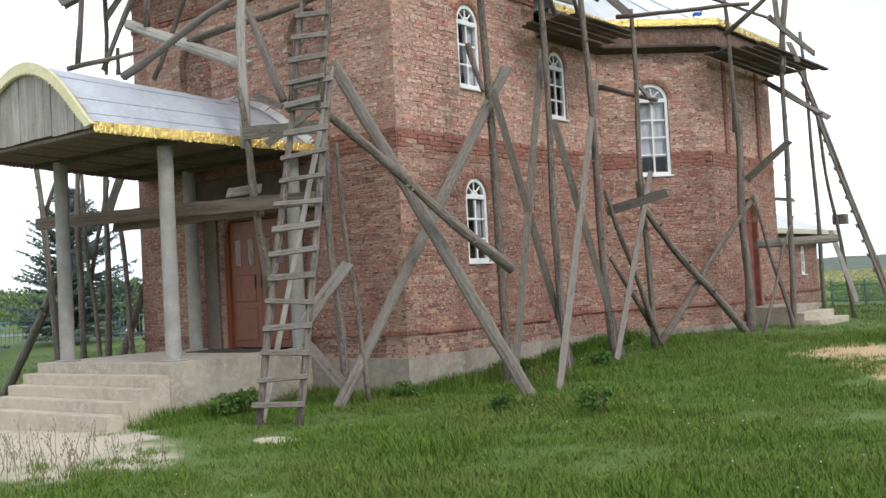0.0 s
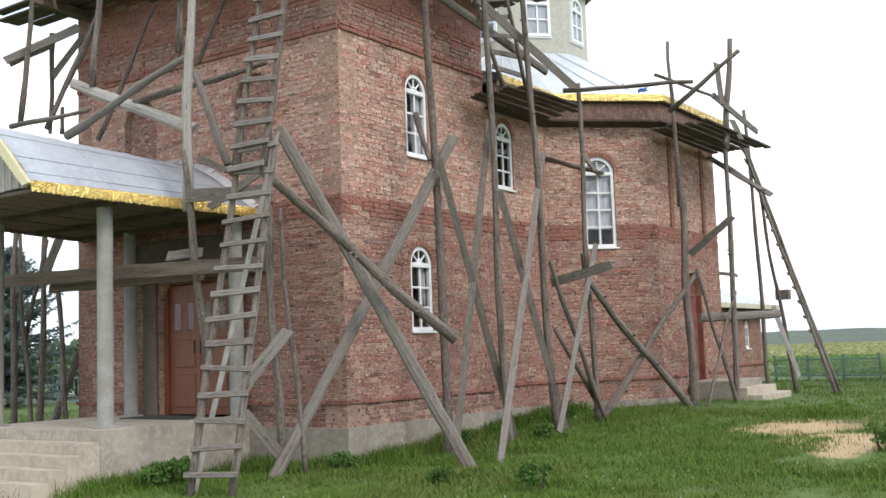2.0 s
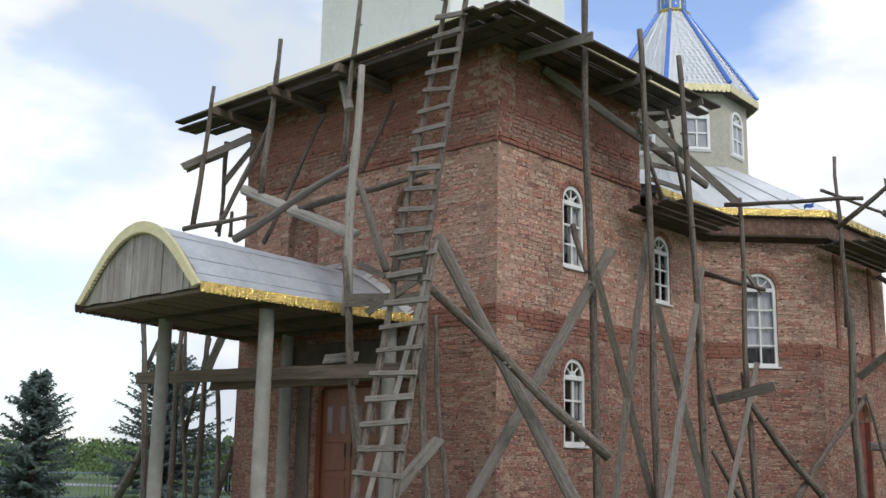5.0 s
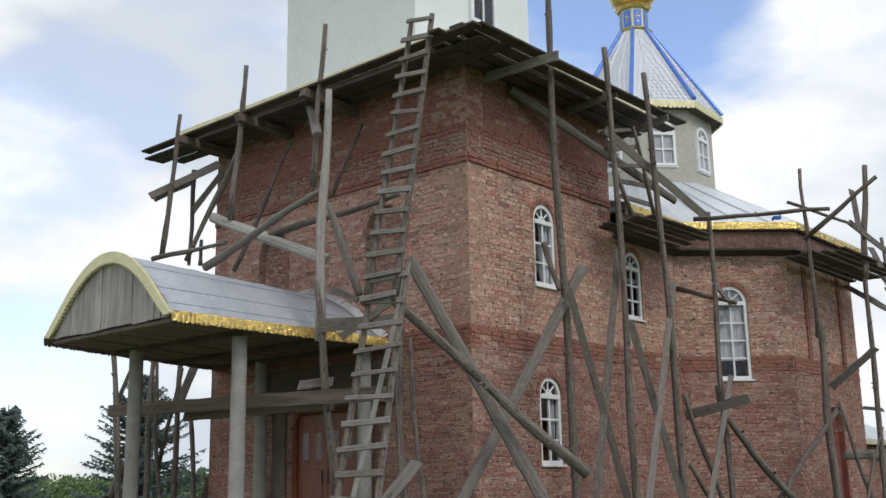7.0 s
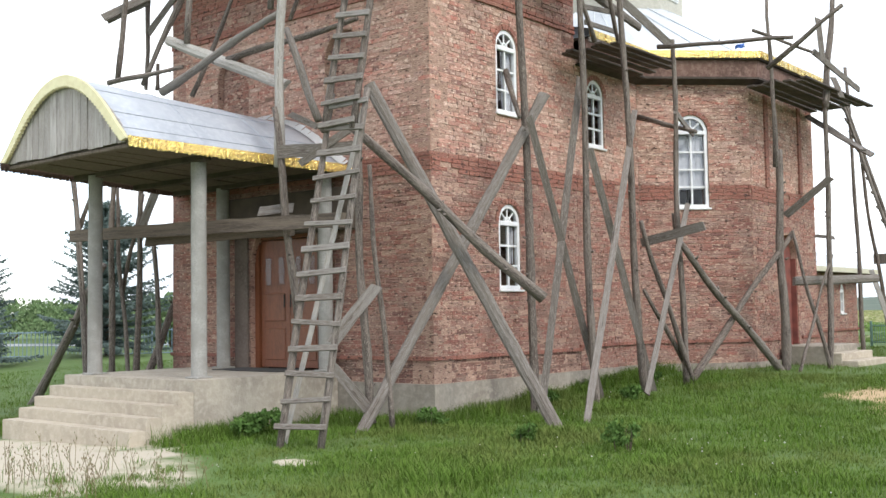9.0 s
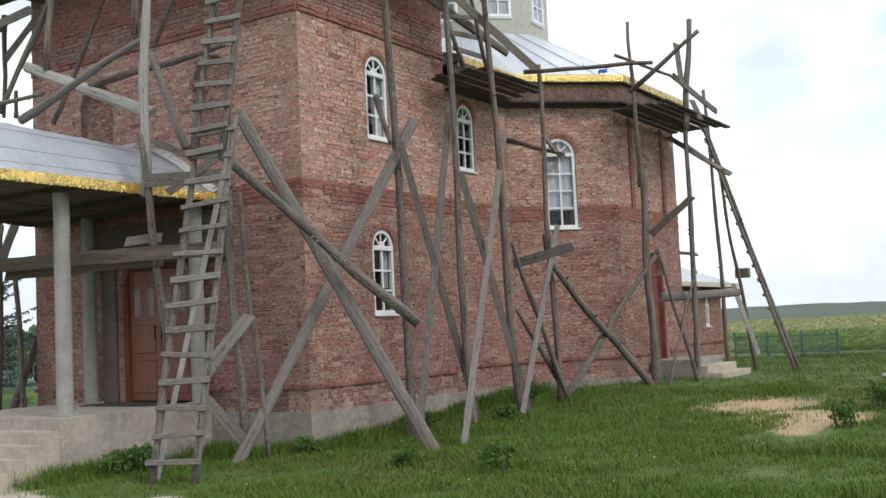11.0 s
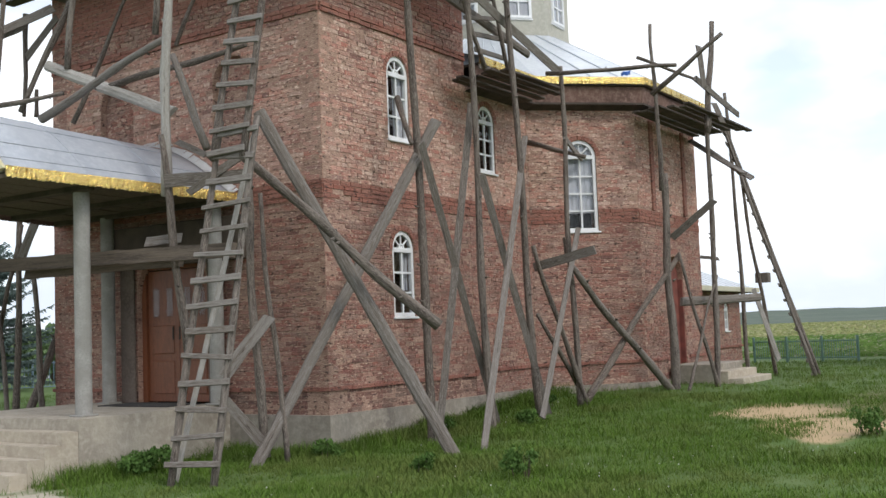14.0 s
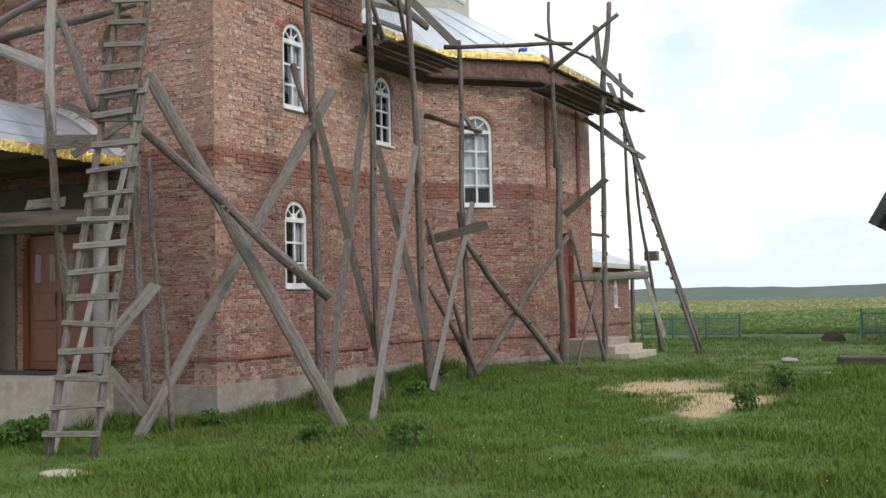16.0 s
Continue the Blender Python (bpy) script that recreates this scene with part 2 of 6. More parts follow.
# Grey-brown plaster beside the door, toned down for the shade of the porch.
M_PLASTD = mat("shaded_grey_plaster", (0.15, 0.115, 0.095), 0.95, vary=(0.10, 0.075, 0.062), scale=2.5, fine=(0.18, 0.145, 0.12), bump=0.4)
M_DOOR = mat("brown_varnished_door", (0.20, 0.066, 0.03), 0.4, vary=(0.14, 0.046, 0.021), scale=3, fine=(0.27, 0.095, 0.045), stretch=(7, 7, 1), bump=0.1)
M_REDP = mat("red_painted_door", (0.24, 0.075, 0.055), 0.7, vary=(0.15, 0.05, 0.04), scale=5)
# Near-black tone paints the church inside as unlit; door handles share it.
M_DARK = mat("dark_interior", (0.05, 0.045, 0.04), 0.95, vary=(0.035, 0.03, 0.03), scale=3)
# Dark tone stands for the porch shade over the door.
M_SHADOW = mat("door_shade_boards", (0.06, 0.045, 0.035), 0.9, vary=(0.09, 0.07, 0.05), scale=3, bump=0.3)
M_RUBBER = mat("black_mat", (0.03, 0.03, 0.03), 0.95, bump=0.3, vary=(0.045, 0.045, 0.04), scale=12)
M_FENCE = mat("green_painted_fence", (0.10, 0.19, 0.16), 0.5, vary=(0.13, 0.22, 0.19), scale=5)
M_FENCEB = mat("blue_grey_fence", (0.16, 0.24, 0.33), 0.5, vary=(0.2, 0.28, 0.36), scale=5)
M_BARK = mat("spruce_bark", (0.11, 0.08, 0.06), 0.95, vary=(0.07, 0.05, 0.04), scale=8, bump=0.7)
M_SPRUCE = mat("spruce_needles", (0.05, 0.08, 0.06), 0.8, island=[(0.065, 0.10, 0.085), (0.12, 0.16, 0.15), (0.08, 0.12, 0.105), (0.16, 0.20, 0.19)], spec=0.25)
M_LEAF = mat("bush_leaves", (0.07, 0.12, 0.03), 0.75, island=[(0.085, 0.145, 0.055), (0.13, 0.195, 0.085), (0.11, 0.17, 0.07), (0.17, 0.23, 0.11)], spec=0.2)
M_WEED = mat("weed_leaves", (0.04, 0.08, 0.02), 0.75, island=[(0.05, 0.105, 0.02), (0.075, 0.14, 0.028), (0.06, 0.12, 0.025), (0.10, 0.165, 0.04)], spec=0.2)
M_BLADE = mat("grass_blades", (0.09, 0.15, 0.03), 0.85, island=[(0.080, 0.145, 0.020), (0.099, 0.170, 0.025), (0.087, 0.155, 0.022), (0.112, 0.174, 0.033), (0.148, 0.18, 0.066)], spec=0.1, vary=(0.128, 0.158, 0.042), scale=0.55, fine=(0.079, 0.138, 0.024), r1=(0.48, 0.66), r2=(0.5, 0.72))
M_HAY = mat("hay_meadow", (0.24, 0.23, 0.10), 0.9, island=[(0.27, 0.28, 0.11), (0.38, 0.36, 0.19), (0.24, 0.29, 0.10), (0.45, 0.42, 0.26)], spec=0.1)
M_SEED = mat("dry_seed_heads", (0.35, 0.33, 0.22), 0.8, island=[(0.30, 0.28, 0.17), (0.42, 0.42, 0.36), (0.5, 0.5, 0.47)])
M_DRY = mat("dry_weed_stalks", (0.17, 0.15, 0.07), 0.85, island=[(0.12, 0.14, 0.05), (0.20, 0.16, 0.09), (0.15, 0.11, 0.065), (0.24, 0.21, 0.12)], spec=0.15)
M_CROP = mat("field_crops", (0.09, 0.15, 0.03), 0.8, island=[(0.10, 0.19, 0.03), (0.14, 0.235, 0.045), (0.12, 0.21, 0.04), (0.19, 0.26, 0.08), (0.32, 0.33, 0.20)])
M_STONE = mat("pale_stone", (0.33, 0.31, 0.28), 0.9, vary=(0.25, 0.24, 0.21), scale=6, bump=0.5)
M_SLATE = mat("dark_roofing", (0.05, 0.05, 0.055), 0.8, vary=(0.08, 0.08, 0.085), scale=5, bump=0.3)
M_CREAM = mat("cream_render", (0.60, 0.57, 0.44), 0.9, vary=(0.53, 0.50, 0.38), scale=2, bump=0.2)
M_WATER = mat("grey_road", (0.36, 0.37, 0.39), 0.7, vary=(0.31, 0.32, 0.34), scale=0.6)


def glass():
    m = bpy.data.materials.new("window_glass")
    m.use_nodes = True
    n, l = m.node_tree.nodes, m.node_tree.links
    n.remove(n["Principled BSDF"])
    tr, gl, mx, fr = n.new("ShaderNodeBsdfTransparent"), n.new("ShaderNodeBsdfGlossy"), n.new("ShaderNodeMixShader"), n.new("ShaderNodeFresnel")
    tr.inputs[0].default_value = (0.85, 0.88, 0.88, 1)
    gl.inputs["Roughness"].default_value = 0.03
    fr.inputs[0].default_value = 1.55
    l.new(fr.outputs[0], mx.inputs[0])
    l.new(tr.outputs[0], mx.inputs[1])
    l.new(gl.outputs[0], mx.inputs[2])
    l.new(mx.outputs[0], n["Material Output"].inputs[0])
    return m


M_GLASS = glass()


def ground_material():
    m = mat("meadow", (0.074, 0.132, 0.022), 0.95, vary=(0.064, 0.112, 0.019), scale=0.35, fine=(0.104, 0.147, 0.04), bump=0.6, bscale=6)
    n, l = m.node_tree.nodes, m.node_tree.links
    b = n["Principled BSDF"]
    base = b.inputs["Base Color"].links[0].from_socket
    co = n.new("ShaderNodeTexCoord")
    nz = n.new("ShaderNodeTexNoise")
    nz.inputs["Scale"].default_value = 1.1
    nz.inputs["Detail"].default_value = 7
    l.new(co.outputs["Object"], nz.inputs["Vector"])

    def spot(x, y, rx, ry, soft):
        mp = n.new("ShaderNodeMapping")
        mp.vector_type = "POINT"
        mp.inputs["Location"].default_value = (-x / rx, -y / ry, 0)
        mp.inputs["Scale"].default_value = (1 / rx, 1 / ry, 0)
        l.new(co.outputs["Object"], mp.inputs[0])
        ln = n.new("ShaderNodeVectorMath")
        ln.operation = "LENGTH"
        l.new(mp.outputs[0], ln.inputs[0])
        ad = n.new("ShaderNodeMath")
        ad.operation = "MULTIPLY_ADD"
        ad.inputs[1].default_value = 1.6
        l.new(nz.outputs["Fac"], ad.inputs[0])
        l.new(ln.outputs["Value"], ad.inputs[2])
        mr = n.new("ShaderNodeMapRange")
        mr.inputs[1].default_value, mr.inputs[2].default_value = 1.8, 1.8 - soft
        l.new(ad.outputs[0], mr.inputs[0])
        return mr.outputs[0]

    last = base
    for (x, y, rx, ry, soft, col) in SPOTS:
        mx = n.new("ShaderNodeMix")
        mx.data_type = "RGBA"
        l.new(spot(x, y, rx, ry, soft), mx.inputs[0])
        l.new(last, mx.inputs[6])
        mx.inputs[7].default_value = (*col, 1)
        last = mx.outputs[2]
    l.new(last, b.inputs["Base Color"])
    return m


SAND = (0.45, 0.395, 0.31)
TAN = (0.44, 0.315, 0.18)
SPOTS = [(-3.0, -4.9, 3.9, 1.75, 0.3, SAND), (4.8, 4.3, 1.25, 0.7, 0.35, TAN), (5.6, 3.2, 0.9, 1.05, 0.35, TAN), (5.75, 2.4, 0.5, 0.85, 0.3, TAN), (0.87, -3.37, 0.34, 0.18, 0.35, SAND), (-0.9, -3.8, 0.5, 0.25, 0.4, SAND), (5.6, 5.6, 0.9, 2.0, 0.8, (0.14, 0.13, 0.055)), (6.1, 4.4, 0.6, 1.2, 0.8, (0.15, 0.14, 0.055))]
M_GROUND = ground_material()


# ---- mesh helpers ----
def part(name, bm, material, parent=None, label="", smooth=False):
    me = bpy.data.meshes.new(name)
    bm.normal_update()
    bm.to_mesh(me)
    bm.free()
    me.materials.append(material)
    if smooth:
        me.shade_smooth()
    ob = new(name, me)
    if parent:
        ob.parent = parent
    return tagged(ob, label)


def thing(name, label, category, group="", kind="", at=(0, 0, 0)):
    ob = new(name)
    ob.empty_display_size = 0.2
    ob.location = at
    return tagged(ob, label, category, group, kind)


def box(bm, lo, hi, m=None, bevel=0.0):
    r = bmesh.ops.create_cube(bm, size=1.0)
    c = [(a + b) / 2 for a, b in zip(lo, hi)]
    s = [abs(b - a) for a, b in zip(lo, hi)]
    for v in r["verts"]:
        v.co = Vector((c[0] + v.co.x * s[0], c[1] + v.co.y * s[1], c[2] + v.co.z * s[2]))
    if bevel:
        es = list({e for v in r["verts"] for e in v.link_edges})
        q = bmesh.ops.bevel(bm, geom=es, offset=bevel, segments=1, affect="EDGES")
        vs = list({v for f in q["faces"] for v in f.verts} | {v for v in r["verts"] if v.is_valid})
    else:
        vs = r["verts"]
    if m:
        for v in vs:
            v.co = m @ v.co
    return bm


def quad(bm, *pts):
    return bm.faces.new([bm.verts.new(p) for p in pts])


def along(a, b):
    """A matrix whose z axis runs from a to b."""
    a, b = Vector(a), Vector(b)
    return Matrix.Translation(a) @ (b - a).to_track_quat("Z", "Y").to_matrix().to_4x4(), (b - a).length


def rod(bm, a, b, r0, r1, sides=8, rings=2, wobble=0.0, rnd=None):
    m, length = along(a, b)
    rows = []
    rnd = rnd or random
    px, py = rnd.uniform(0, 6), rnd.uniform(0, 6)
    for i in range(rings):
        f = i / (rings - 1)
        ox = wobble * (math.sin(px + f * 4.2) + 0.4 * math.sin(px * 2 + f * 11))
        oy = wobble * (math.sin(py + f * 3.7) + 0.4 * math.sin(py * 2 + f * 13))
        env = math.sin(math.pi * f) ** 0.5 if 0 < f < 1 else 0
        r = (r0 + (r1 - r0) * f) * (1 + (rnd.uniform(-0.10, 0.14) if wobble else 0))
        rows.append([bm.verts.new(m @ Vector((ox * env + r * math.cos(2 * math.pi * k / sides), oy * env + r * math.sin(2 * math.pi * k / sides), length * f))) for k in range(sides)])
    for p, q in zip(rows, rows[1:]):
        for k in range(sides):
            bm.faces.new((p[k], p[(k + 1) % sides], q[(k + 1) % sides], q[k]))
    bm.faces.new(rows[0][::-1])
    bm.faces.new(rows[-1])
    return bm


def prism(bm, poly, z0, z1, poly2=None):
    """A block on a closed outline, counter-clockwise from above; poly2: another outline at the top."""
    lo = [bm.verts.new((x, y, z0)) for x, y in poly]
    hi = [bm.verts.new((x, y, z1)) for x, y in (poly2 or poly)]
    k = len(poly)
    for i in range(k):
        bm.faces.new((lo[i], lo[(i + 1) % k], hi[(i + 1) % k], hi[i]))
    bm.faces.new(lo[::-1])
    bm.faces.new(hi)
    return bm


def ease(a):
    a = max(0.0, min(1.0, a))
    return a * a * (3 - 2 * a)


def ground_z(x, y):
    return 0.30 + 0.42 * ease((y + 1) / 9) - 0.14 * ease((-1 - y) / 6) - 0.10 * ease(-x / 7)


def ground_top(x, y):
    """The ground with its small unevenness."""
    z = ground_z(x, y)
    if -24 < x < 22 and -15 < y < 32:
        z += 0.05 * noise.noise(Vector((x * 0.45, y * 0.45, 0))) + 0.012 * noise.noise(Vector((x * 1.1, y * 1.1, 3)))
    return z


rng = random.Random(7)


# ---- ground ----
def build_ground():
    bm = bmesh.new()
    xs = [-900, -400, -200, -110, -70, -45, -30] + [-24 + 1.0 * i for i in range(45)] + [26, 32, 42, 60, 90, 160, 300, 600, 900]
    ys = [-900, -300, -100, -50, -25] + [-15 + 1.0 * i for i in range(45)] + [34, 42, 54, 70, 100, 160, 300, 600, 1400]
    grid = []
    for y in ys:
        row = []
        for x in xs:
            row.append(bm.verts.new((x, y, ground_top(x, y))))
        grid.append(row)
    for r0, r1 in zip(grid, grid[1:]):
        for i in range(len(xs) - 1):
            bm.faces.new((r0[i], r0[i + 1], r1[i + 1], r1[i]))
    return tagged(part("ground", bm, M_GROUND, smooth=True), "uneven green meadow with bare sandy patches", "ground", kind="structure")


build_ground()

# ---- the church: walls ----
TW, TD = 5.72, 3.7              # tower: width of the front, depth
ZP, ZL = 0.82, 1.16             # top of the plinth, ledge
CH, CW = 0.057, 0.235           # brick face
PITCH, LEN = 0.066, 0.245
NA, NB, NC, ND = (0.0, 5.75), (1.47, 7.2), (1.47, 10.3), (0.0, 11.75)
NX = -5.65                      # the other flank, mirrored
MID = NX / 2


def half_width(op, z):
    """Half the clear width of an opening at a height, or None."""
    c, w, zb, zs = op
    if z < zb or z > zs + w / 2:
        return None
    if z <= zs:
        return w / 2
    return math.sqrt(max(0.0, (w / 2) ** 2 - (z - zs) ** 2))


class Wall:
    def __init__(self, name, a, b, z0, z1, ops=(), thick=0.38):
        self.name, self.a, self.z0, self.z1, self.ops, self.thick = name, Vector((*a, 0)), z0, z1, ops, thick
        d = Vector((b[0] - a[0], b[1] - a[1], 0))
        self.length = d.length
        self.d = d.normalized()
        self.n = Vector((self.d.y, -self.d.x, 0))

    def at(self, u, out, z):
        p = self.a + self.d * u + self.n * out
        return Vector((p.x, p.y, z))

    def matrix(self, u=0.0, out=0.0, z=0.0):
        """x along the wall, y into it, z up."""
        m = Matrix.Identity(4)
        m.col[0][:3], m.col[1][:3], m.col[2][:3] = self.d, -self.n, (0, 0, 1)
        m.col[3][:3] = self.at(u, out, z)
        return m

    def core(self, material, label, face=-0.006):
        """The wall's body with its openings through it."""
        bm = bmesh.new()
        t = self.thick

        def slab(pts):
            f = [bm.verts.new(self.at(u, face, z)) for u, z in pts]
            k = [bm.verts.new(self.at(u, -t, z)) for u, z in pts]
            bm.faces.new(f)
            bm.faces.new(k[::-1])
            for i in range(len(pts)):
                j = (i + 1) % len(pts)
                bm.faces.new((f[j], f[i], k[i], k[j]))

        columns = sorted({(o[0], o[1]) for o in self.ops})
        u = 0.0
        for c, w in columns:
            slab([(u, self.z0), (c - w / 2, self.z0), (c - w / 2, self.z1), (u, self.z1)])
            z = self.z0
            for op in sorted((o for o in self.ops if o[0] == c), key=lambda o: o[2]):
                if op[2] > z + 0.001:
                    slab([(c - w / 2, z), (c + w / 2, z), (c + w / 2, op[2]), (c - w / 2, op[2])])
                z = op[3] + w / 2 + 0.06
                seg = 12
                for i in range(seg):
                    a0, a1 = math.pi * (1 - i / seg), math.pi * (1 - (i + 1) / seg)
                    p0 = (c + w / 2 * math.cos(a0), op[3] + w / 2 * math.sin(a0))
                    p1 = (c + w / 2 * math.cos(a1), op[3] + w / 2 * math.sin(a1))
                    slab([p0, p1, (p1[0], z), (p0[0], z)])
            slab([(c - w / 2, z), (c + w / 2, z), (c + w / 2, self.z1), (c - w / 2, self.z1)])
            u = c + w / 2
        slab([(u, self.z0), (self.length, self.z0), (self.length, self.z1), (u, self.z1)])
        ob = part(self.name, bm, material)
        return tagged(ob, label, "wall", kind="structure")

    def runs(self, z):
        """Free stretches of a course at height z."""
        cuts = []
        for op in self.ops:
            h = max((half_width(op, z + k) or 0) for k in (-CH / 2, 0, CH / 2))
            if h:
                cuts.append((op[0] - h, op[0] + h))
        u, out = 0.0, []
        for a, b in sorted(cuts):
            out.append((u, a))
            u = b
        out.append((u, self.length))
        return out

    def bricks(self, near=None):
        """All bricks as (u0, u1, z, proud); those in the stretch near=(u0, u1, z0, z1) apart."""
        far, close = [], []
        k = 0
        z = self.z0 + PITCH / 2
        while z < self.z1 - CH / 2:
            off = (0, LEN / 2, LEN * 0.25, LEN * 0.75)[k % 4] + rng.uniform(-0.05, 0.05)
            for a, b in self.runs(z):
                u = a - ((a + off) % LEN)
                while u < b:
                    step = rng.choice((LEN, LEN, LEN * 0.9, LEN * 0.52, LEN * 1.08))
                    u0, u1 = max(a, u) + rng.uniform(0.002, 0.007), min(b, u + step) - rng.uniform(0.002, 0.007)
                    if u1 - u0 > 0.03:
                        deep = rng.choice((0, 0, 0, 0, 0, 0, 0, 0, 0, 0, 0, 0, 0, 0, 0, 0, 0, 0, -0.008, -0.02))
                        item = (u0, u1, z + rng.uniform(-0.005, 0.005), deep + rng.uniform(-0.003, 0.004), rng.uniform(-0.003, 0.003))
                        if near and near[0] <= u0 and u1 <= near[1] and near[2] < z < near[3]:
                            close.append(item)
                        else:
                            far.append(item)
                    u += step
            z += PITCH
            k += 1
        return far, close

    def lay(self, zones, near=None, parent=None):
        """Bricks: zones (z_from, z_to, material, proud) share the rest; the near ones become single pieces."""
        far, close = self.bricks(near)
        for zf, zt, material, proud in zones:
            verts, faces = [], []
            for u0, u1, z, out, tilt in far:
                if not zf <= z < zt:
                    continue
                o = out + proud
                k = len(verts)
                for uu in (u0, u1):
                    for d in (o + (tilt if uu == u0 else -tilt), -0.05):
                        for zz in (z - CH / 2, z + CH / 2):
                            verts.append(self.at(uu, d, zz)[:])
                faces += [(k, k + 4, k + 5, k + 1), (k + 1, k + 5, k + 7, k + 3), (k, k + 2, k + 6, k + 4), (k, k + 1, k + 3, k + 2), (k + 4, k + 6, k + 7, k + 5)]
            if not verts:
                continue
            me = bpy.data.meshes.new("brickwork")
            me.from_pydata(verts, [], faces)
            me.materials.append(material)
            ob = new("brickwork", me)
            ob.parent = parent
            tagged(ob, kind="stuff")
        return close


def single_bricks(wall, close, parent):
    """Single bricks on shared meshes."""
    kinds = {}
    for u0, u1, z, out, tilt in close:
        key = round((u1 - u0) / 0.02)
        if key not in kinds:
            bm = bmesh.new()
            h = key * 0.01
            box(bm, (-h, 0, -CH / 2), (h, 0.05, CH / 2), bevel=0.004)
            me = bpy.data.meshes.new("brick")
            bm.to_mesh(me)
            bm.free()
            me.materials.append(M_BRICKP)
            kinds[key] = me
        ob = new("brick", kinds[key])
        ob.parent = parent
        ob.matrix_basis = wall.matrix((u0 + u1) / 2, out + 0.002, z) @ pose(0, 0, 0, 0, rng.uniform(-0.5, 0.5), 0)


W1 = (1.81, 0.55, 4.73, 5.73)
W2 = (1.81, 0.55, 2.11, 3.10)
W3 = (0.64, 0.54, 4.51, 5.38)
W4 = (0.988, 0.60, 3.585, 4.95)
DOOR = (2.75, 1.54, 0.82, 2.55)
NICHE_A, NICHE_B = (1.58, 0.76, 4.6, 5.58), (4.07, 0.76, 4.6, 5.58)

wall_front = Wall("wall_front", (-TW, 0), (0, 0), ZP, 7.75, (DOOR, NICHE_A, NICHE_B))
wall_side = Wall("wall_tower_side", (0, 0), (0, TD), ZP, 7.75, (W1, W2))
wall_neck = Wall("wall_neck", (0, TD), NA, ZP, 5.95, (W3,))
wall_slant = Wall("wall_nave_slant", NA, NB, ZP, 5.95, (W4,))
wall_nave = Wall("wall_nave_side", NB, NC, ZP, 5.95, ((1.62, 0.9, 1.02, 2.72),))
wall_annex = Wall("wall_annex", (0, 11.75), (0, 17.2), ZP, 2.62, ((4.35, 0.34, 1.62, 2.18),))
BRICK_WALLS = ((wall_front, "tower front wall of old reddish brick"), (wall_side, "tower side wall of old reddish brick with white windows"),
               (wall_neck, "lower side wall of old reddish brick"), (wall_slant, "slanting nave wall of old reddish brick"),
               (wall_nave, "nave side wall of old reddish brick"), (wall_annex, "low annex wall of old reddish brick"))
cores = {}
for w, text in BRICK_WALLS:
    cores[w.name] = w.core(M_MORTAR, text)


for op in (NICHE_A, NICHE_B):
    w = Wall("niche_panel", (-TW + op[0] - op[1] / 2 - 0.02, 0.11), (-TW + op[0] + op[1] / 2 + 0.02, 0.11), 4.55, 6.05, thick=0.06)
    cores["niche_panel"] = w.core(M_MORTAR, "recessed blind arch of old brick")
    w.lay(((0, 9, M_BRICK, 0.0),), None, cores["niche_panel"])


def plain_walls():
    """Unseen sides that close the church."""
    bm = bmesh.new()
    loops = (((-TW, TD), (-TW, 0), 7.75), ((0, TD), (-TW, TD), 7.75), ((NX, NA[1]), (NX, TD), 5.85), ((NX - NB[0], NB[1]), (NX, NA[1]), 5.75),
             ((NX - NB[0], NC[1]), (NX - NB[0], NB[1]), 5.75), ((NX, ND[1]), (NX - NB[0], NC[1]), 5.75), (NC, ND, 5.75), (ND, (NX, ND[1]), 5.75),
             ((0, 17.2), (NX, 17.2), 2.62), ((NX, 17.2), (NX, ND[1]), 2.62))
    for a, b, top in loops:
        d = Vector((b[0] - a[0], b[1] - a[1], 0)).normalized()
        n = Vector((d.y, -d.x, 0)) * -0.36
        z0 = 5.9 if top == 7.75 and a[0] == 0 else ZP
        p = [(a[0], a[1]), (b[0], b[1]), (b[0] + n.x, b[1] + n.y), (a[0] + n.x, a[1] + n.y)]
        prism(bm, p[::-1] if d.x * n.y - d.y * n.x < 0 else p, z0, top)
    ob = part("wall_rear", bm, M_BRICK)
    bmesh_fix = bmesh.new()
    bmesh_fix.from_mesh(ob.data)
    bmesh.ops.recalc_face_normals(bmesh_fix, faces=bmesh_fix.faces)
    bmesh_fix.to_mesh(ob.data)
    bmesh_fix.free()
    tagged(ob, "plain brick walls on the far sides of the church", "wall", kind="structure")


plain_walls()


def outline(grow):
    """The church's plan, grown outwards, counter-clockwise."""
    g = grow
    k = g * 0.414
    return [(-TW - g, -g), (g, -g), (g, NA[1] - k), (NB[0] + g, NB[1] - k), (NC[0] + g, NC[1] + k), (g, ND[1] + k), (g, 17.2 + g), (NX - g, 17.2 + g),
            (NX - g, ND[1] + k), (NX - NB[0] - g, NC[1] + k), (NX - NB[0] - g, NB[1] - k), (NX - g, NA[1] - k)]


bm = bmesh.new()
prism(bm, outline(0.05), -0.6, ZP)
tagged(part("plinth", bm, M_CONC), "pale cracked concrete plinth under the brick walls", "plinth", kind="structure")
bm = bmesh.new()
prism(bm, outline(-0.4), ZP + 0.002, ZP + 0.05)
tagged(part("floor", bm, M_DARK), "floor inside the unfinished church, coloured dark as if unlit", "floor", kind="structure")


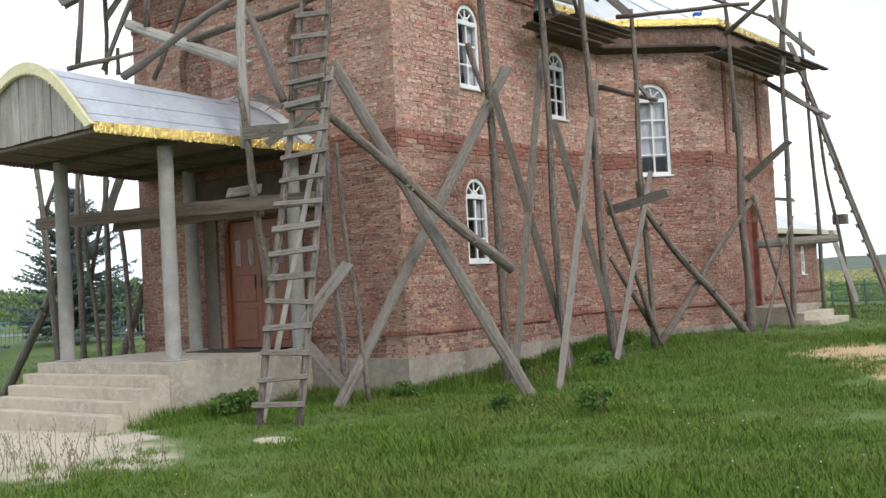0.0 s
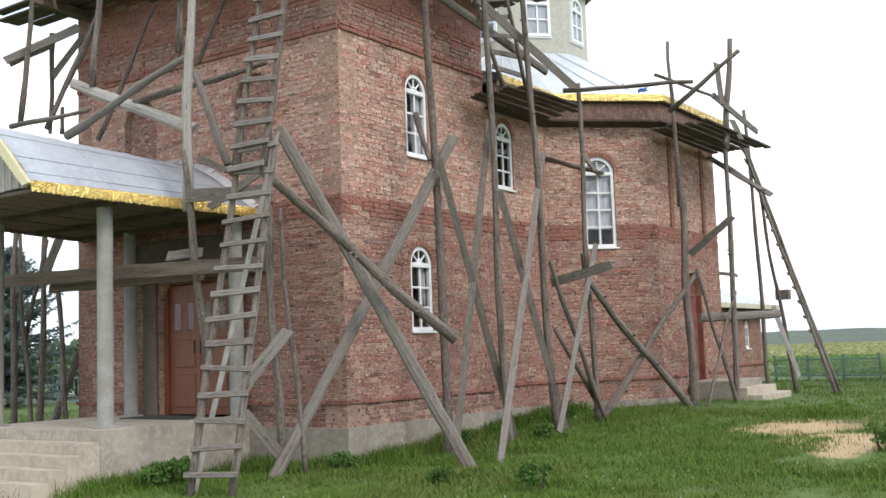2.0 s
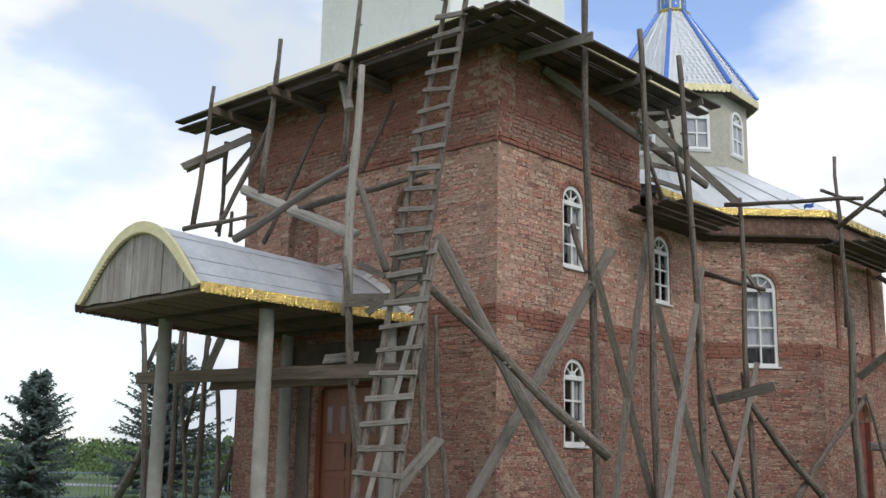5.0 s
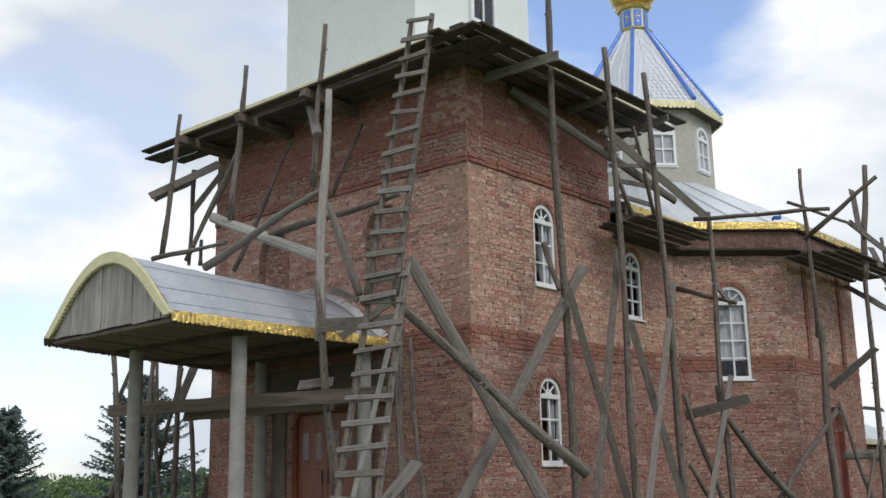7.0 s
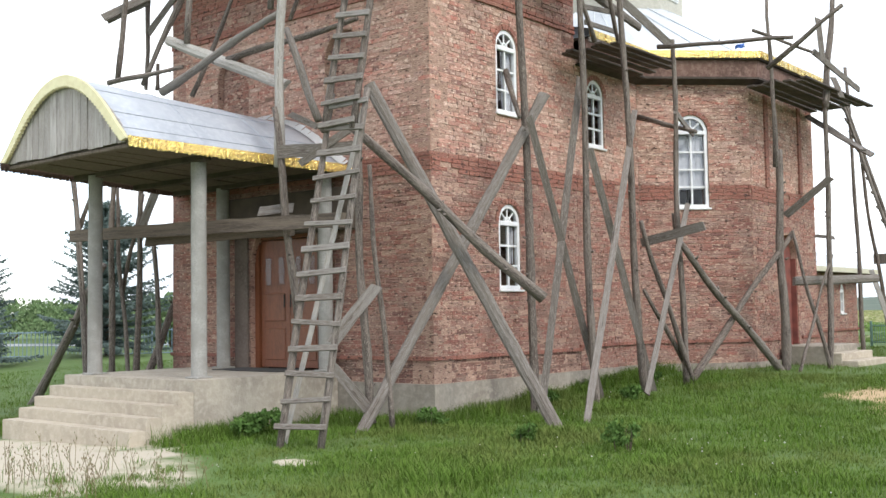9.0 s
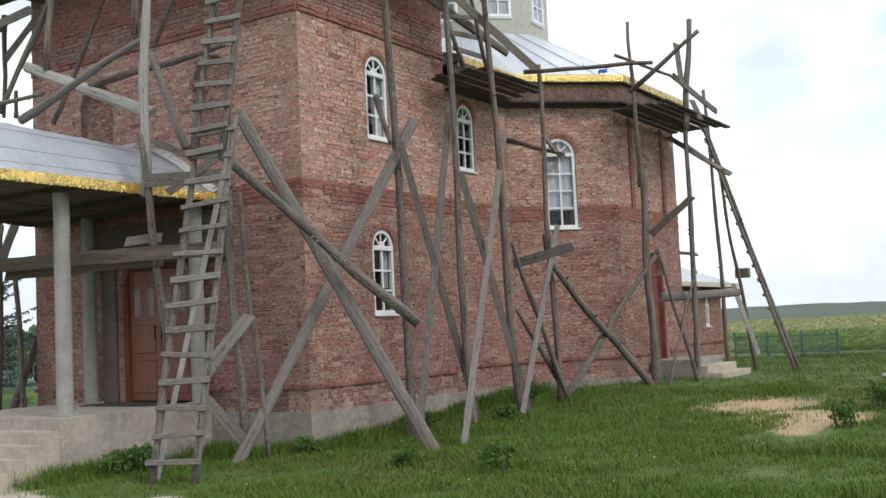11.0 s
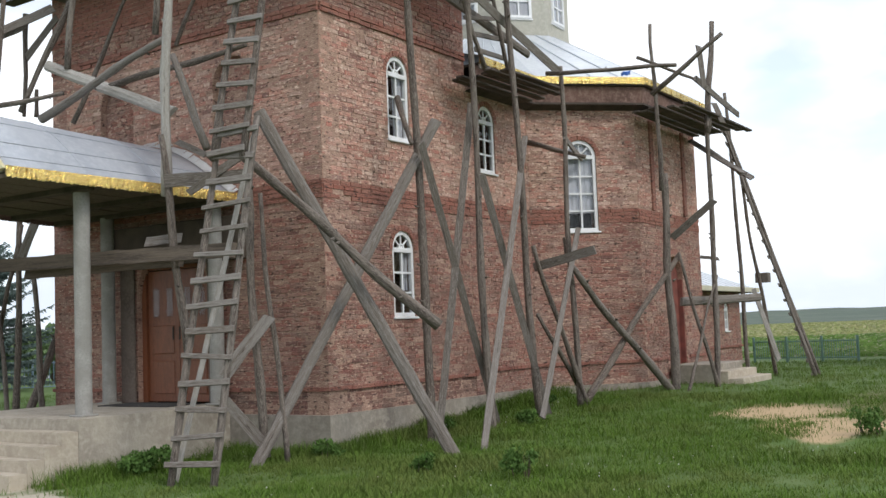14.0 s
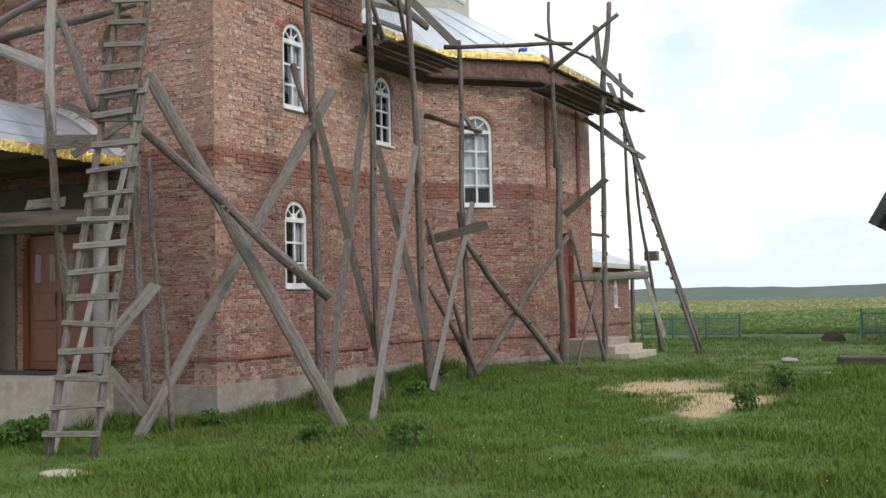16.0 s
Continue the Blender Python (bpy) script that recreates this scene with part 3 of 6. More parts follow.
def ledge(w, z, h, out, material, name="ledge"):
    """A projecting brick course."""
    bm = bmesh.new()
    u = -out
    while u < w.length + out - 0.02:
        e = min(u + LEN, w.length + out)
        if not any(abs((u + e) / 2 - o[0]) < o[1] / 2 + 0.1 and o[2] < z < o[3] + o[1] / 2 for o in w.ops):
            j = rng.uniform(-0.006, 0.006)
            box(bm, (u + 0.003, -out + j, z - h / 2 + j / 2), (e - 0.003, 0.05, z + h / 2 + j / 2), w.matrix())
        u += LEN
    tagged(part(name, bm, material, cores[w.name]), kind="stuff")


# ---- windows ----
def arch_band(bm, c, zs, r0, r1, y0, y1, m, seg=14, a0=0.0, a1=math.pi):
    ring = []
    for i in range(seg + 1):
        a = a0 + (a1 - a0) * i / seg
        co, si = math.cos(a), math.sin(a)
        ring.append([bm.verts.new(m @ Vector((c + r * co, y, zs + r * si))) for r, y in ((r0, y0), (r1, y0), (r1, y1), (r0, y1))])
    for p, q in zip(ring, ring[1:]):
        for k in range(4):
            bm.faces.new((p[k], q[k], q[(k + 1) % 4], p[(k + 1) % 4]))
    bm.faces.new(ring[0])
    bm.faces.new(ring[-1][::-1])


def arched_window(name, w, op, rows, label, deep=0.025, curtain=None):
    """An arched plastic window: frame, transom, bars, fan bars, sill, panes."""
    c, wd, zb, zs = op
    m = w.matrix(0, 0, 0)
    t = thing(name, label, "window", kind="structure")
    f, y0, y1 = 0.058, deep, deep + 0.06
    h = wd / 2
    bm = bmesh.new()
    arch_band(bm, c, zs, h - f, h, y0, y1, m)
    box(bm, (c - h, y0, zb), (c - h + f, y1, zs), m)
    box(bm, (c + h - f, y0, zb), (c + h, y1, zs), m)
    box(bm, (c - h + f, y0, zb), (c + h - f, y1, zb + f), m)
    part("window_frame", bm, M_WHITE, t)
    bm = bmesh.new()
    box(bm, (c - h + f, y0 - 0.012, zs - 0.045), (c + h - f, y1, zs + 0.025), m, 0.006)
    part("transom", bm, M_WHITE, t)
    bm = bmesh.new()
    box(bm, (c - 0.016, y0 + 0.012, zb + f), (c + 0.016, y1 - 0.012, zs - 0.045), m)
    part("glazing_bar", bm, M_WHITE, t)
    for i in range(1, rows):
        z = zb + f + (zs - 0.045 - zb - f) * i / rows
        bm = bmesh.new()
        box(bm, (c - h + f, y0 + 0.014, z - 0.015), (c + h - f, y1 - 0.014, z + 0.015), m)
        part("glazing_bar", bm, M_WHITE, t)
    for a in (45, 90, 135):
        bm = bmesh.new()
        k = radians(a)
        rod(bm, m @ Vector((c, (y0 + y1) / 2, zs + 0.02)), m @ Vector((c + (h - f) * math.cos(k), (y0 + y1) / 2, zs + (h - f) * math.sin(k))), 0.014, 0.014, 6)
        part("fan_bar", bm, M_WHITE, t)
    bm = bmesh.new()
    arch_band(bm, c, zs + 0.02, 0.05, 0.075, y0 + 0.01, y1 - 0.01, m, 10)
    part("fan_arc", bm, M_WHITE, t)
    bm = bmesh.new()
    box(bm, (c - h - 0.03, -0.035, zb - 0.035), (c + h + 0.03, y1, zb - 0.002), m, 0.006)
    part("window_sill", bm, M_WHITE, t, "white sheet metal sill")
    seg = 16
    rise = (zs - 0.045 - zb - f) / rows
    cells = [[(c + (h - f) * math.cos(math.pi * i / seg), zs + (h - f) * math.sin(math.pi * i / seg)) for i in range(seg + 1)]]
    for i in range(rows):
        for a, b in ((c - h + f, c), (c, c + h - f)):
            cells.append([(a, zb + f + rise * i), (b, zb + f + rise * i), (b, zb + f + rise * (i + 1)), (a, zb + f + rise * (i + 1))])
    for pts in cells:
        bm = bmesh.new()
        tip, turn = rng.uniform(-0.004, 0.004), rng.uniform(-0.006, 0.006)
        bm.faces.new([bm.verts.new(m @ Vector((u, (y0 + y1) / 2 + 0.004 + tip * (z - pts[0][1]) + turn * (u - pts[0][0]), z))) for u, z in pts])
        g = part("pane", bm, M_GLASS, t, "clear glass pane")
        g.visible_shadow = False
    if curtain:
        u0, u1, z0, z1 = curtain
        bm = bmesh.new()
        n = 24
        row = []
        for i in range(n + 1):
            u = u0 + (u1 - u0) * i / n
            d = y1 + 0.025 + 0.007 * math.sin(i * 1.7) + 0.006 * math.sin(i * 0.6)
            row.append((bm.verts.new(m @ Vector((u, d, z0))), bm.verts.new(m @ Vector((u + 0.02 * math.sin(i), d, z1)))))
        for p, q in zip(row, row[1:]):
            bm.faces.new((p[0], q[0], q[1], p[1]))
        tagged(part("curtain", bm, M_CURT, smooth=True), "white cloth hanging behind a window", "curtain")
    if w not in [b for b, _ in BRICK_WALLS]:
        return t
    # soldier bricks round the arch
    bm = bmesh.new()
    k = 13
    for i in range(k):
        a0, a1 = math.pi * i / k + 0.02, math.pi * (i + 1) / k - 0.02
        arch_band(bm, c, zs, h + 0.008, h + 0.085, -0.008 + rng.uniform(-0.004, 0.004), 0.05, m, 1, a0, a1)
    tagged(part("arch_bricks", bm, M_BRICKRED, cores[w.name]), kind="stuff")
    return t


arched_window("window_1", wall_side, W1, 3, "white arched window with curtain in the tower", curtain=(1.80, 2.06, 4.78, 5.74))
arched_window("window_2", wall_side, W2, 3, "white arched lower window with dark glass", curtain=(1.86, 2.04, 2.5, 3.05))
arched_window("window_3", wall_neck, W3, 3, "small white arched window with dark glass")
arched_window("window_4", wall_slant, W4, 4, "tall white arched window with pale panes", curtain=(0.70, 1.276, 3.92, 5.2))
arched_window("window_5", wall_annex, wall_annex.ops[0], 2, "narrow white window in the low annex")


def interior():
    # Added sheets behind each wall, dark so that the windows show no room.
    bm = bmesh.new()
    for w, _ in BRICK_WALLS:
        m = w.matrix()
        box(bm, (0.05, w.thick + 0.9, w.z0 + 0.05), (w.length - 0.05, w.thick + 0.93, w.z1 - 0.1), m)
    tagged(part("inner_partition", bm, M_DARK), "dark sheets added behind the walls to make the inside look unlit", "wall", kind="structure")


interior()


# ---- roofs ----
def trim(pts, z0, z1, material, parent, name, tooth=0.09, out=0.012, closed=False):
    """A scalloped metal edge along a line."""
    bm = bmesh.new()
    pts = [Vector(p) for p in pts]
    seq = list(zip(pts, pts[1:])) + ([(pts[-1], pts[0])] if closed else [])
    for a, b in seq:
        d = b - a
        k = max(1, round(d.length / tooth))
        n = Vector((d.y, -d.x, 0)).normalized() * out
        for i in range(k):
            p, q, r, s = (a + d * (i + f) / k for f in (0, 1, 0.25, 0.75))
            low = z0 - 0.034 + rng.uniform(-0.008, 0.004)
            lift = rng.uniform(-0.006, 0.012)
            front = [Vector((v.x, v.y, v.z + zz)) + n * (1 + lift * 30 * e) for v, zz, e in ((p, z0, 0), (r, low, 1), (s, low, 1), (q, z0, 0), (q, (z0 + z1) / 2, 1), (q, z1, 0), (p, z1, 0), (p, (z0 + z1) / 2, 1))]
            back = [v - n * 0.8 for v in front]
            fv, bv = [bm.verts.new(v) for v in front], [bm.verts.new(v) for v in back]
            bm.faces.new(fv)
            bm.faces.new(bv[::-1])
            for j in range(8):
                bm.faces.new((fv[(j + 1) % 8], fv[j], bv[j], bv[(j + 1) % 8]))
    return part(name, bm, material, parent)


def slope(bm, lower, upper, thick=0.03):
    """Sheets between two closed outlines of the same count, with standing seams."""
    k = len(lower)
    for i in range(k):
        a, b, c, d = Vector(lower[i]), Vector(lower[(i + 1) % k]), Vector(upper[(i + 1) % k]), Vector(upper[i])
        n = (b - a).cross(d - a).normalized() * thick
        vs = [bm.verts.new(v) for v in (a, b, c, d)]
        ws = [bm.verts.new(v - n) for v in (a, b, c, d)]
        bm.faces.new(vs)
        bm.faces.new(ws[::-1])
        for j in range(4):
            bm.faces.new((vs[(j + 1) % 4], vs[j], ws[j], ws[(j + 1) % 4]))
        m = max(1, int((b - a).length / 0.55))
        for j in range(1, m + 1):
            f = j / (m + 1)
            p, q = a.lerp(b, f), d.lerp(c, f)
            if (q - p).length > 0.1:
                rod(bm, p + n * 0.3, q + n * 0.3, 0.012, 0.012, 4)


def ring(poly, z):
    return [(x, y, z) for x, y in poly]


def rect(x0, y0, x1, y1):
    return [(x0, y0), (x1, y0), (x1, y1), (x0, y1)]


tower_roof = thing("tower_roof", "low sheet metal roof over the brick tower", "roof", kind="structure")
TE = rect(-TW - 0.35, -0.62, 0.55, TD + 0.5)
US = rect(-4.35, 0.38, -1.3, 3.4)
bm = bmesh.new()
slope(bm, ring(TE, 8.0), ring(US, 8.6))
part("roof_sheet", bm, M_TIN, tower_roof)
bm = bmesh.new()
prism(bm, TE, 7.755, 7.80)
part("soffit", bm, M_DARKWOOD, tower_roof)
bm = bmesh.new()
for (a, b) in zip(TE, TE[1:] + TE[:1]):
    box(bm, (min(a[0], b[0]) - 0.012, min(a[1], b[1]) - 0.012, 7.80), (max(a[0], b[0]) + 0.012, max(a[1], b[1]) + 0.012, 7.99))
part("fascia", bm, M_BROWN, tower_roof)
trim(ring(TE, 0), 7.86, 8.0, M_GOLDP, tower_roof, "gold_edge", closed=True, out=0.03)

upper = thing("belfry", "white plastered upper stage of the tower", "tower", kind="structure")
bm = bmesh.new()
prism(bm, US, 8.55, 13.2)
part("wall", bm, M_PLASTW, upper)
bm = bmesh.new()
prism(bm, rect(-4.6, 0.1, -1.05, 3.65), 13.2, 15.4, rect(-2.9, 1.8, -2.75, 1.95))
part("roof", bm, M_TIN, upper)


belfry_wall = Wall("belfry_face", (-1.3, 0.38), (-1.3, 3.4), 8.6, 13)
cores["belfry_face"] = upper
# Dark block in the uncut wall stands in for the unlit inside.
bm = bmesh.new()
box(bm, (-1.3 - 0.3, 0.38 + 1.36, 9.46), (-1.3 + 0.004, 0.38 + 1.98, 10.5))
part("dark_opening", bm, M_DARK, upper)
arched_window("window_6", belfry_wall, (1.67, 0.66, 9.42, 10.6), 2, "white arched window high in the belfry", deep=-0.07)

# nave roof
EG = 0.30
NE = [(EG, 4.6), (EG, 5.75 - 0.414 * EG), (1.47 + EG, 7.2 - 0.414 * EG), (1.47 + EG, 10.3 + 0.414 * EG), (EG, 11.75 + 0.414 * EG), (NX - EG, 11.75 + 0.414 * EG),
      (NX - 1.47 - EG, 10.3 + 0.414 * EG), (NX - 1.47 - EG, 7.2 - 0.414 * EG), (NX - EG, 5.75 - 0.414 * EG), (NX - EG, 4.6)]
DC, DR = (-2.33, 8.95), 1.53


def octagon(r, c=DC, turn=25.0):
    return [(c[0] + r * math.cos(radians(turn + 45 * i)), c[1] + r * math.sin(radians(turn + 45 * i))) for i in range(8)]


nave_roof = thing("nave_roof", "galvanised sheet roof of the nave with gold edge", "roof", kind="structure")
N8 = [NE[2], NE[3], NE[4], NE[5], NE[6], NE[7], NE[8], NE[1]]
o8 = octagon(DR + 0.1)
top8 = [o8[7], o8[0], o8[1], o8[2], o8[3], o8[4], o8[5], o8[6]]
bm = bmesh.new()
slope(bm, ring(N8, 6.36), ring(top8, 7.90))
part("roof_sheet", bm, M_TIN, nave_roof)
bm = bmesh.new()
quad(bm, (EG, TD - 0.02, 6.36), (EG, 5.9, 6.36), (MID, 5.9, 7.2), (MID, TD - 0.02, 7.2))
quad(bm, (MID, TD - 0.02, 7.2), (MID, 5.9, 7.2), (NX - EG, 5.9, 6.36), (NX - EG, TD - 0.02, 6.36))
part("neck_sheet", bm, M_TIN, nave_roof)
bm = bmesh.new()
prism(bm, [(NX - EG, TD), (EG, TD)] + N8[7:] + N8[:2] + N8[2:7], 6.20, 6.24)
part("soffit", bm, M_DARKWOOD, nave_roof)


def eave_line(g):
    return [(g, TD), (g, 5.75 - 0.414 * g), (1.47 + g, 7.2 - 0.414 * g), (1.47 + g, 10.3 + 0.414 * g), (g, 11.75 + 0.414 * g)]


def lining(name, lo, hi, z0, z1, material, label=""):
    """Boards that lean from a lower line to an upper one along the eaves."""
    bm = bmesh.new()
    p, q = eave_line(lo), eave_line(hi)
    p2, q2 = eave_line(lo - 0.03), eave_line(hi - 0.03)
    for i in range(len(p) - 1):
        k = max(2, round((Vector(p[i + 1]) - Vector(p[i])).length / 1.1))
        for j in range(k):
            f0, f1 = (j + 0.002) / k, (j + 0.998) / k
            o = rng.uniform(-0.004, 0.004)

            def pt(line_, f, z):
                v = Vector(line_[i]).lerp(Vector(line_[i + 1]), f)
                return bm.verts.new((v.x + o, v.y + o, z))

            a = [pt(p, f0, z0), pt(p, f1, z0), pt(q, f1, z1), pt(q, f0, z1)]
            c = [pt(p2, f0, z0), pt(p2, f1, z0), pt(q2, f1, z1), pt(q2, f0, z1)]
            bm.faces.new(a)
            bm.faces.new(c[::-1])
            for m in range(4):
                bm.faces.new((a[(m + 1) % 4], a[m], c[m], c[(m + 1) % 4]))
    return part(name, bm, material, nave_roof, label)


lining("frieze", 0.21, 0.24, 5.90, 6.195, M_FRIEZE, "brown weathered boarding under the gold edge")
# Foot and underside in dark tone carry the shadow line below the frieze.
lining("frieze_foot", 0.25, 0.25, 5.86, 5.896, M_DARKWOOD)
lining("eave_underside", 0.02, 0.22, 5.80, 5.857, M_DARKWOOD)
trim([(x, y, 0) for x, y in eave_line(EG)], 6.255, 6.35, M_GOLD, nave_roof, "gold_edge", tooth=0.07, out=0.03)

# drum and spire
drum = thing("dome_drum", "grey plastered octagonal drum with tented metal spire", "tower", kind="structure")
bm = bmesh.new()
prism(bm, octagon(DR), 7.0, 9.54)
part("wall", bm, M_PLAST, drum)
bm = bmesh.new()
prism(bm, octagon(DR + 0.05), 7.9, 8.0)
part("base_band", bm, M_PLAST, drum)
sp0, sp1 = octagon(1.78), octagon(0.36)
bm = bmesh.new()
slope(bm, ring(sp0, 9.61), ring(sp1, 11.84), 0.02)
part("spire_sheet", bm, M_TIN, drum)
bm = bmesh.new()
prism(bm, octagon(1.74), 9.51, 9.57)
part("soffit", bm, M_DARKWOOD, drum)
trim(ring(sp0, 0), 9.51, 9.63, M_GOLDP, drum, "gold_edge", tooth=0.1, closed=True, out=0.02)
for (a, b) in zip(sp0, sp1):
    bm = bmesh.new()
    rod(bm, (a[0], a[1], 9.69), (b[0], b[1], 11.86), 0.05, 0.04, 6)
    part("blue_rib", bm, M_BLUE, drum, "blue painted spire rib")
# diamond sheets on the spire's faces
for i in range(8):
    a, b, c, d = (Vector((*sp0[i], 9.63)), Vector((*sp0[(i + 1) % 8], 9.63)), Vector((*sp1[(i + 1) % 8], 11.84)), Vector((*sp1[i], 11.84)))
    n = (b - a).cross(d - a).normalized() * 0.006
    bm = bmesh.new()
    rows = 22
    for r in range(rows):
        f0, f1 = r / rows, (r + 1) / rows
        cnt = max(1, round(13 * (1 - f0)))
        for k in range(cnt):
            g0, g1, gm = k / cnt, (k + 1) / cnt, (k + 0.5) / cnt
            def P(g, f):
                return a.lerp(b, g).lerp(d.lerp(c, g), f) + n
            e = 0.006
            quad(bm, P(gm, max(0, f0 - 0.5 / rows)) + n * 0.6, P(g1, f0 + e), P(gm, f1 - e), P(g0, f0 + e))
    tagged(part("diamond_sheets", bm, M_TIN, drum), kind="stuff")
for i, k in enumerate((5, 6, 7, 0)):
    p, q = octagon(DR)[k], octagon(DR)[(k + 1) % 8]
    face = Wall("drum_face", p, q, 8, 9.6)
    # Pale block behind the panes stands in for their grey-white reflection.
    bm = bmesh.new()
    box(bm, (face.length / 2 - 0.24, -0.004, 8.3), (face.length / 2 + 0.24, 0.1, 9.1), face.matrix())
    part("dark_opening", bm, M_CURT, drum, "pale block behind the glass for its sky reflection")
    cores["drum_face"] = drum
    arched_window("window_drum", face, (face.length / 2, 0.56, 8.27, 8.98), 2, "white arched window in the grey drum", deep=-0.05)

lantern = thing("lantern", "gold and blue lantern with gilded onion dome", "dome", kind="structure")
bm = bmesh.new()
prism(bm, octagon(0.32), 11.8, 12.4)
part("body", bm, M_GOLDP, lantern)
for i in range(8):
    p, q = octagon(0.325)[i], octagon(0.325)[(i + 1) % 8]
    w = Wall("x", p, q, 12, 12.5)
    bm = bmesh.new()
    box(bm, (0.035, -0.012, 11.93), (w.length - 0.035, 0.02, 12.32), w.matrix())
    part("blue_panel", bm, M_BLUE, lantern, "shiny blue panel with small cross")
    bm = bmesh.new()
    box(bm, (w.length / 2 - 0.008, -0.02, 12.0), (w.length / 2 + 0.008, -0.012, 12.26), w.matrix())
    box(bm, (w.length / 2 - 0.05, -0.02, 12.15), (w.length / 2 + 0.05, -0.0125, 12.17), w.matrix())
    part("small_cross", bm, M_GOLD, lantern)
for z, r in ((11.78, 0.42), (12.38, 0.42)):
    bm = bmesh.new()
    prism(bm, octagon(r - 0.05), z, z + 0.08, octagon(r))
    part("gold_band", bm, M_GOLD, lantern)
bm = bmesh.new()
prof = [(r0, z0 - 0.1) for r0, z0 in [(0.28, 12.56), (0.36, 12.62), (0.48, 12.72), (0.55, 12.88), (0.53, 13.05), (0.44, 13.22), (0.30, 13.4), (0.16, 13.58), (0.07, 13.75), (0.03, 13.95)]]
rows = [[bm.verts.new((DC[0] + r * math.cos(2 * math.pi * k / 24), DC[1] + r * math.sin(2 * math.pi * k / 24), z)) for k in range(24)] for r, z in prof]
for p, q in zip(rows, rows[1:]):
    for k in range(24):
        bm.faces.new((p[k], p[(k + 1) % 24], q[(k + 1) % 24], q[k]))
bm.faces.new(rows[-1])
part("onion_dome", bm, M_GOLD, lantern, "gilded onion dome", smooth=True)

# annex roof
annex_roof = thing("annex_roof", "low pale sheet roof over the annex", "roof", kind="structure")
bm = bmesh.new()
slope(bm, ring(rect(NX - 0.4, 11.8, 0.4, 17.6), 2.70), ring(rect(-3.2, 11.9, -2.4, 14.5), 4.0))
part("roof_sheet", bm, M_TIN, annex_roof)
bm = bmesh.new()
prism(bm, rect(NX - 0.36, 11.8, 0.36, 17.56), 2.60, 2.66)
part("soffit", bm, M_BROWN, annex_roof)
bm = bmesh.new()
box(bm, (0.404, 11.8, 2.61), (0.43, 17.63, 2.73), bevel=0.004)
part("edge_board", bm, M_CREAM, annex_roof, "cream painted edge board")

# ---- porch ----
PZ = 0.97
PX0, PX1, PY = -4.85, -1.77, -2.60
steps = thing("entrance_steps", "worn pale concrete steps and landing before the door", "steps", kind="structure")


def skewed(bm):
    """The steps lie a little askew to the front wall; edges are worn."""
    for v in bm.verts:
        if v.co.y < -0.2:
            v.co.y -= 0.02 * (v.co.x - PX1)
        v.co += Vector((noise.noise(v.co * 4), noise.noise(v.co * 4 + Vector((5, 0, 0))), noise.noise(v.co * 3 + Vector((0, 9, 0))))) * 0.010
    return bm


def worn_block(lo, hi):
    bm = bmesh.new()
    box(bm, lo, hi)
    bmesh.ops.subdivide_edges(bm, edges=[e for e in bm.edges if abs(e.verts[0].co.x - e.verts[1].co.x) > 0.5], cuts=14, use_grid_fill=True)
    es = [e for e in bm.edges if len(e.link_faces) == 2 and e.calc_face_angle() > 1.0 and abs(e.verts[0].co.x - e.verts[1].co.x) > 0.05]
    bmesh.ops.bevel(bm, geom=es, offset=0.009, segments=2, affect="EDGES")
    return skewed(bm)


part("landing", worn_block((PX0, PY, -0.3), (PX1, -0.052, PZ)), M_LANDING, steps)
for i in range(4):
    z = PZ - 0.138 * (i + 1)
    part("step", worn_block((PX0 + 0.01, PY - 0.235 * (i + 1), -0.3), (PX1 - 0.003 * (i + 1), PY - 0.235 * i - 0.004, z)), M_STEP, steps)


def column(x, y, r, z0, z1, label, material):
    t = thing("porch_column", label, "column", "porch columns")
    bm = bmesh.new()
    rod(bm, (x, y, z0), (x, y, z1), r, r * 0.97, 20, 9, 0.0)
    for v in bm.verts:
        v.co += Vector((noise.noise(v.co * 3), noise.noise(v.co * 3 + Vector((7, 0, 0))), 0)) * 0.006
    part("shaft", bm, material, t, smooth=False)
    bm = bmesh.new()
    box(bm, (x - r * 1.25, y - r * 1.25, z0 - 0.002), (x + r * 1.25, y + r * 1.25, z0 + 0.025), bevel=0.008)
    part("base", bm, material, t)


column(-2.22, -2.17, 0.105, PZ, 3.86, "round rough cement porch column", M_CONCG)
column(-4.52, -2.25, 0.105, PZ, 3.86, "round rough cement porch column", M_CONCG)
column(-4.13, -0.22, 0.105, PZ, 3.8, "grey round column beside the door", M_CONCG)
column(-1.83, -0.22, 0.105, PZ, 3.8, "grey round column beside the door", M_CONCG)

porch = thing("porch_roof", "barrel porch roof of galvanised sheet with gold trim", "roof")
RY = -3.4


def section(y):
    """Left edge, right edge, eave height and crown height of the tapering barrel."""
    f = y / RY
    return -5.45 + 0.50 * f, -1.52 - 0.46 * f, 3.90 + 0.08 * f, 4.80 + 0.15 * f


def arch_at(f, y, grow=0.0, drop=0.0):
    x0, x1, zb, zt = section(y)
    a = math.pi * (1 - f)
    c, w, h = (x0 + x1) / 2, (x1 - x0) / 2 + grow, zt - zb + grow
    return c + w * (0.95 * math.cos(a) + 0.05 * math.cos(a) ** 9), zb - drop + h * math.sin(a) ** 2.05


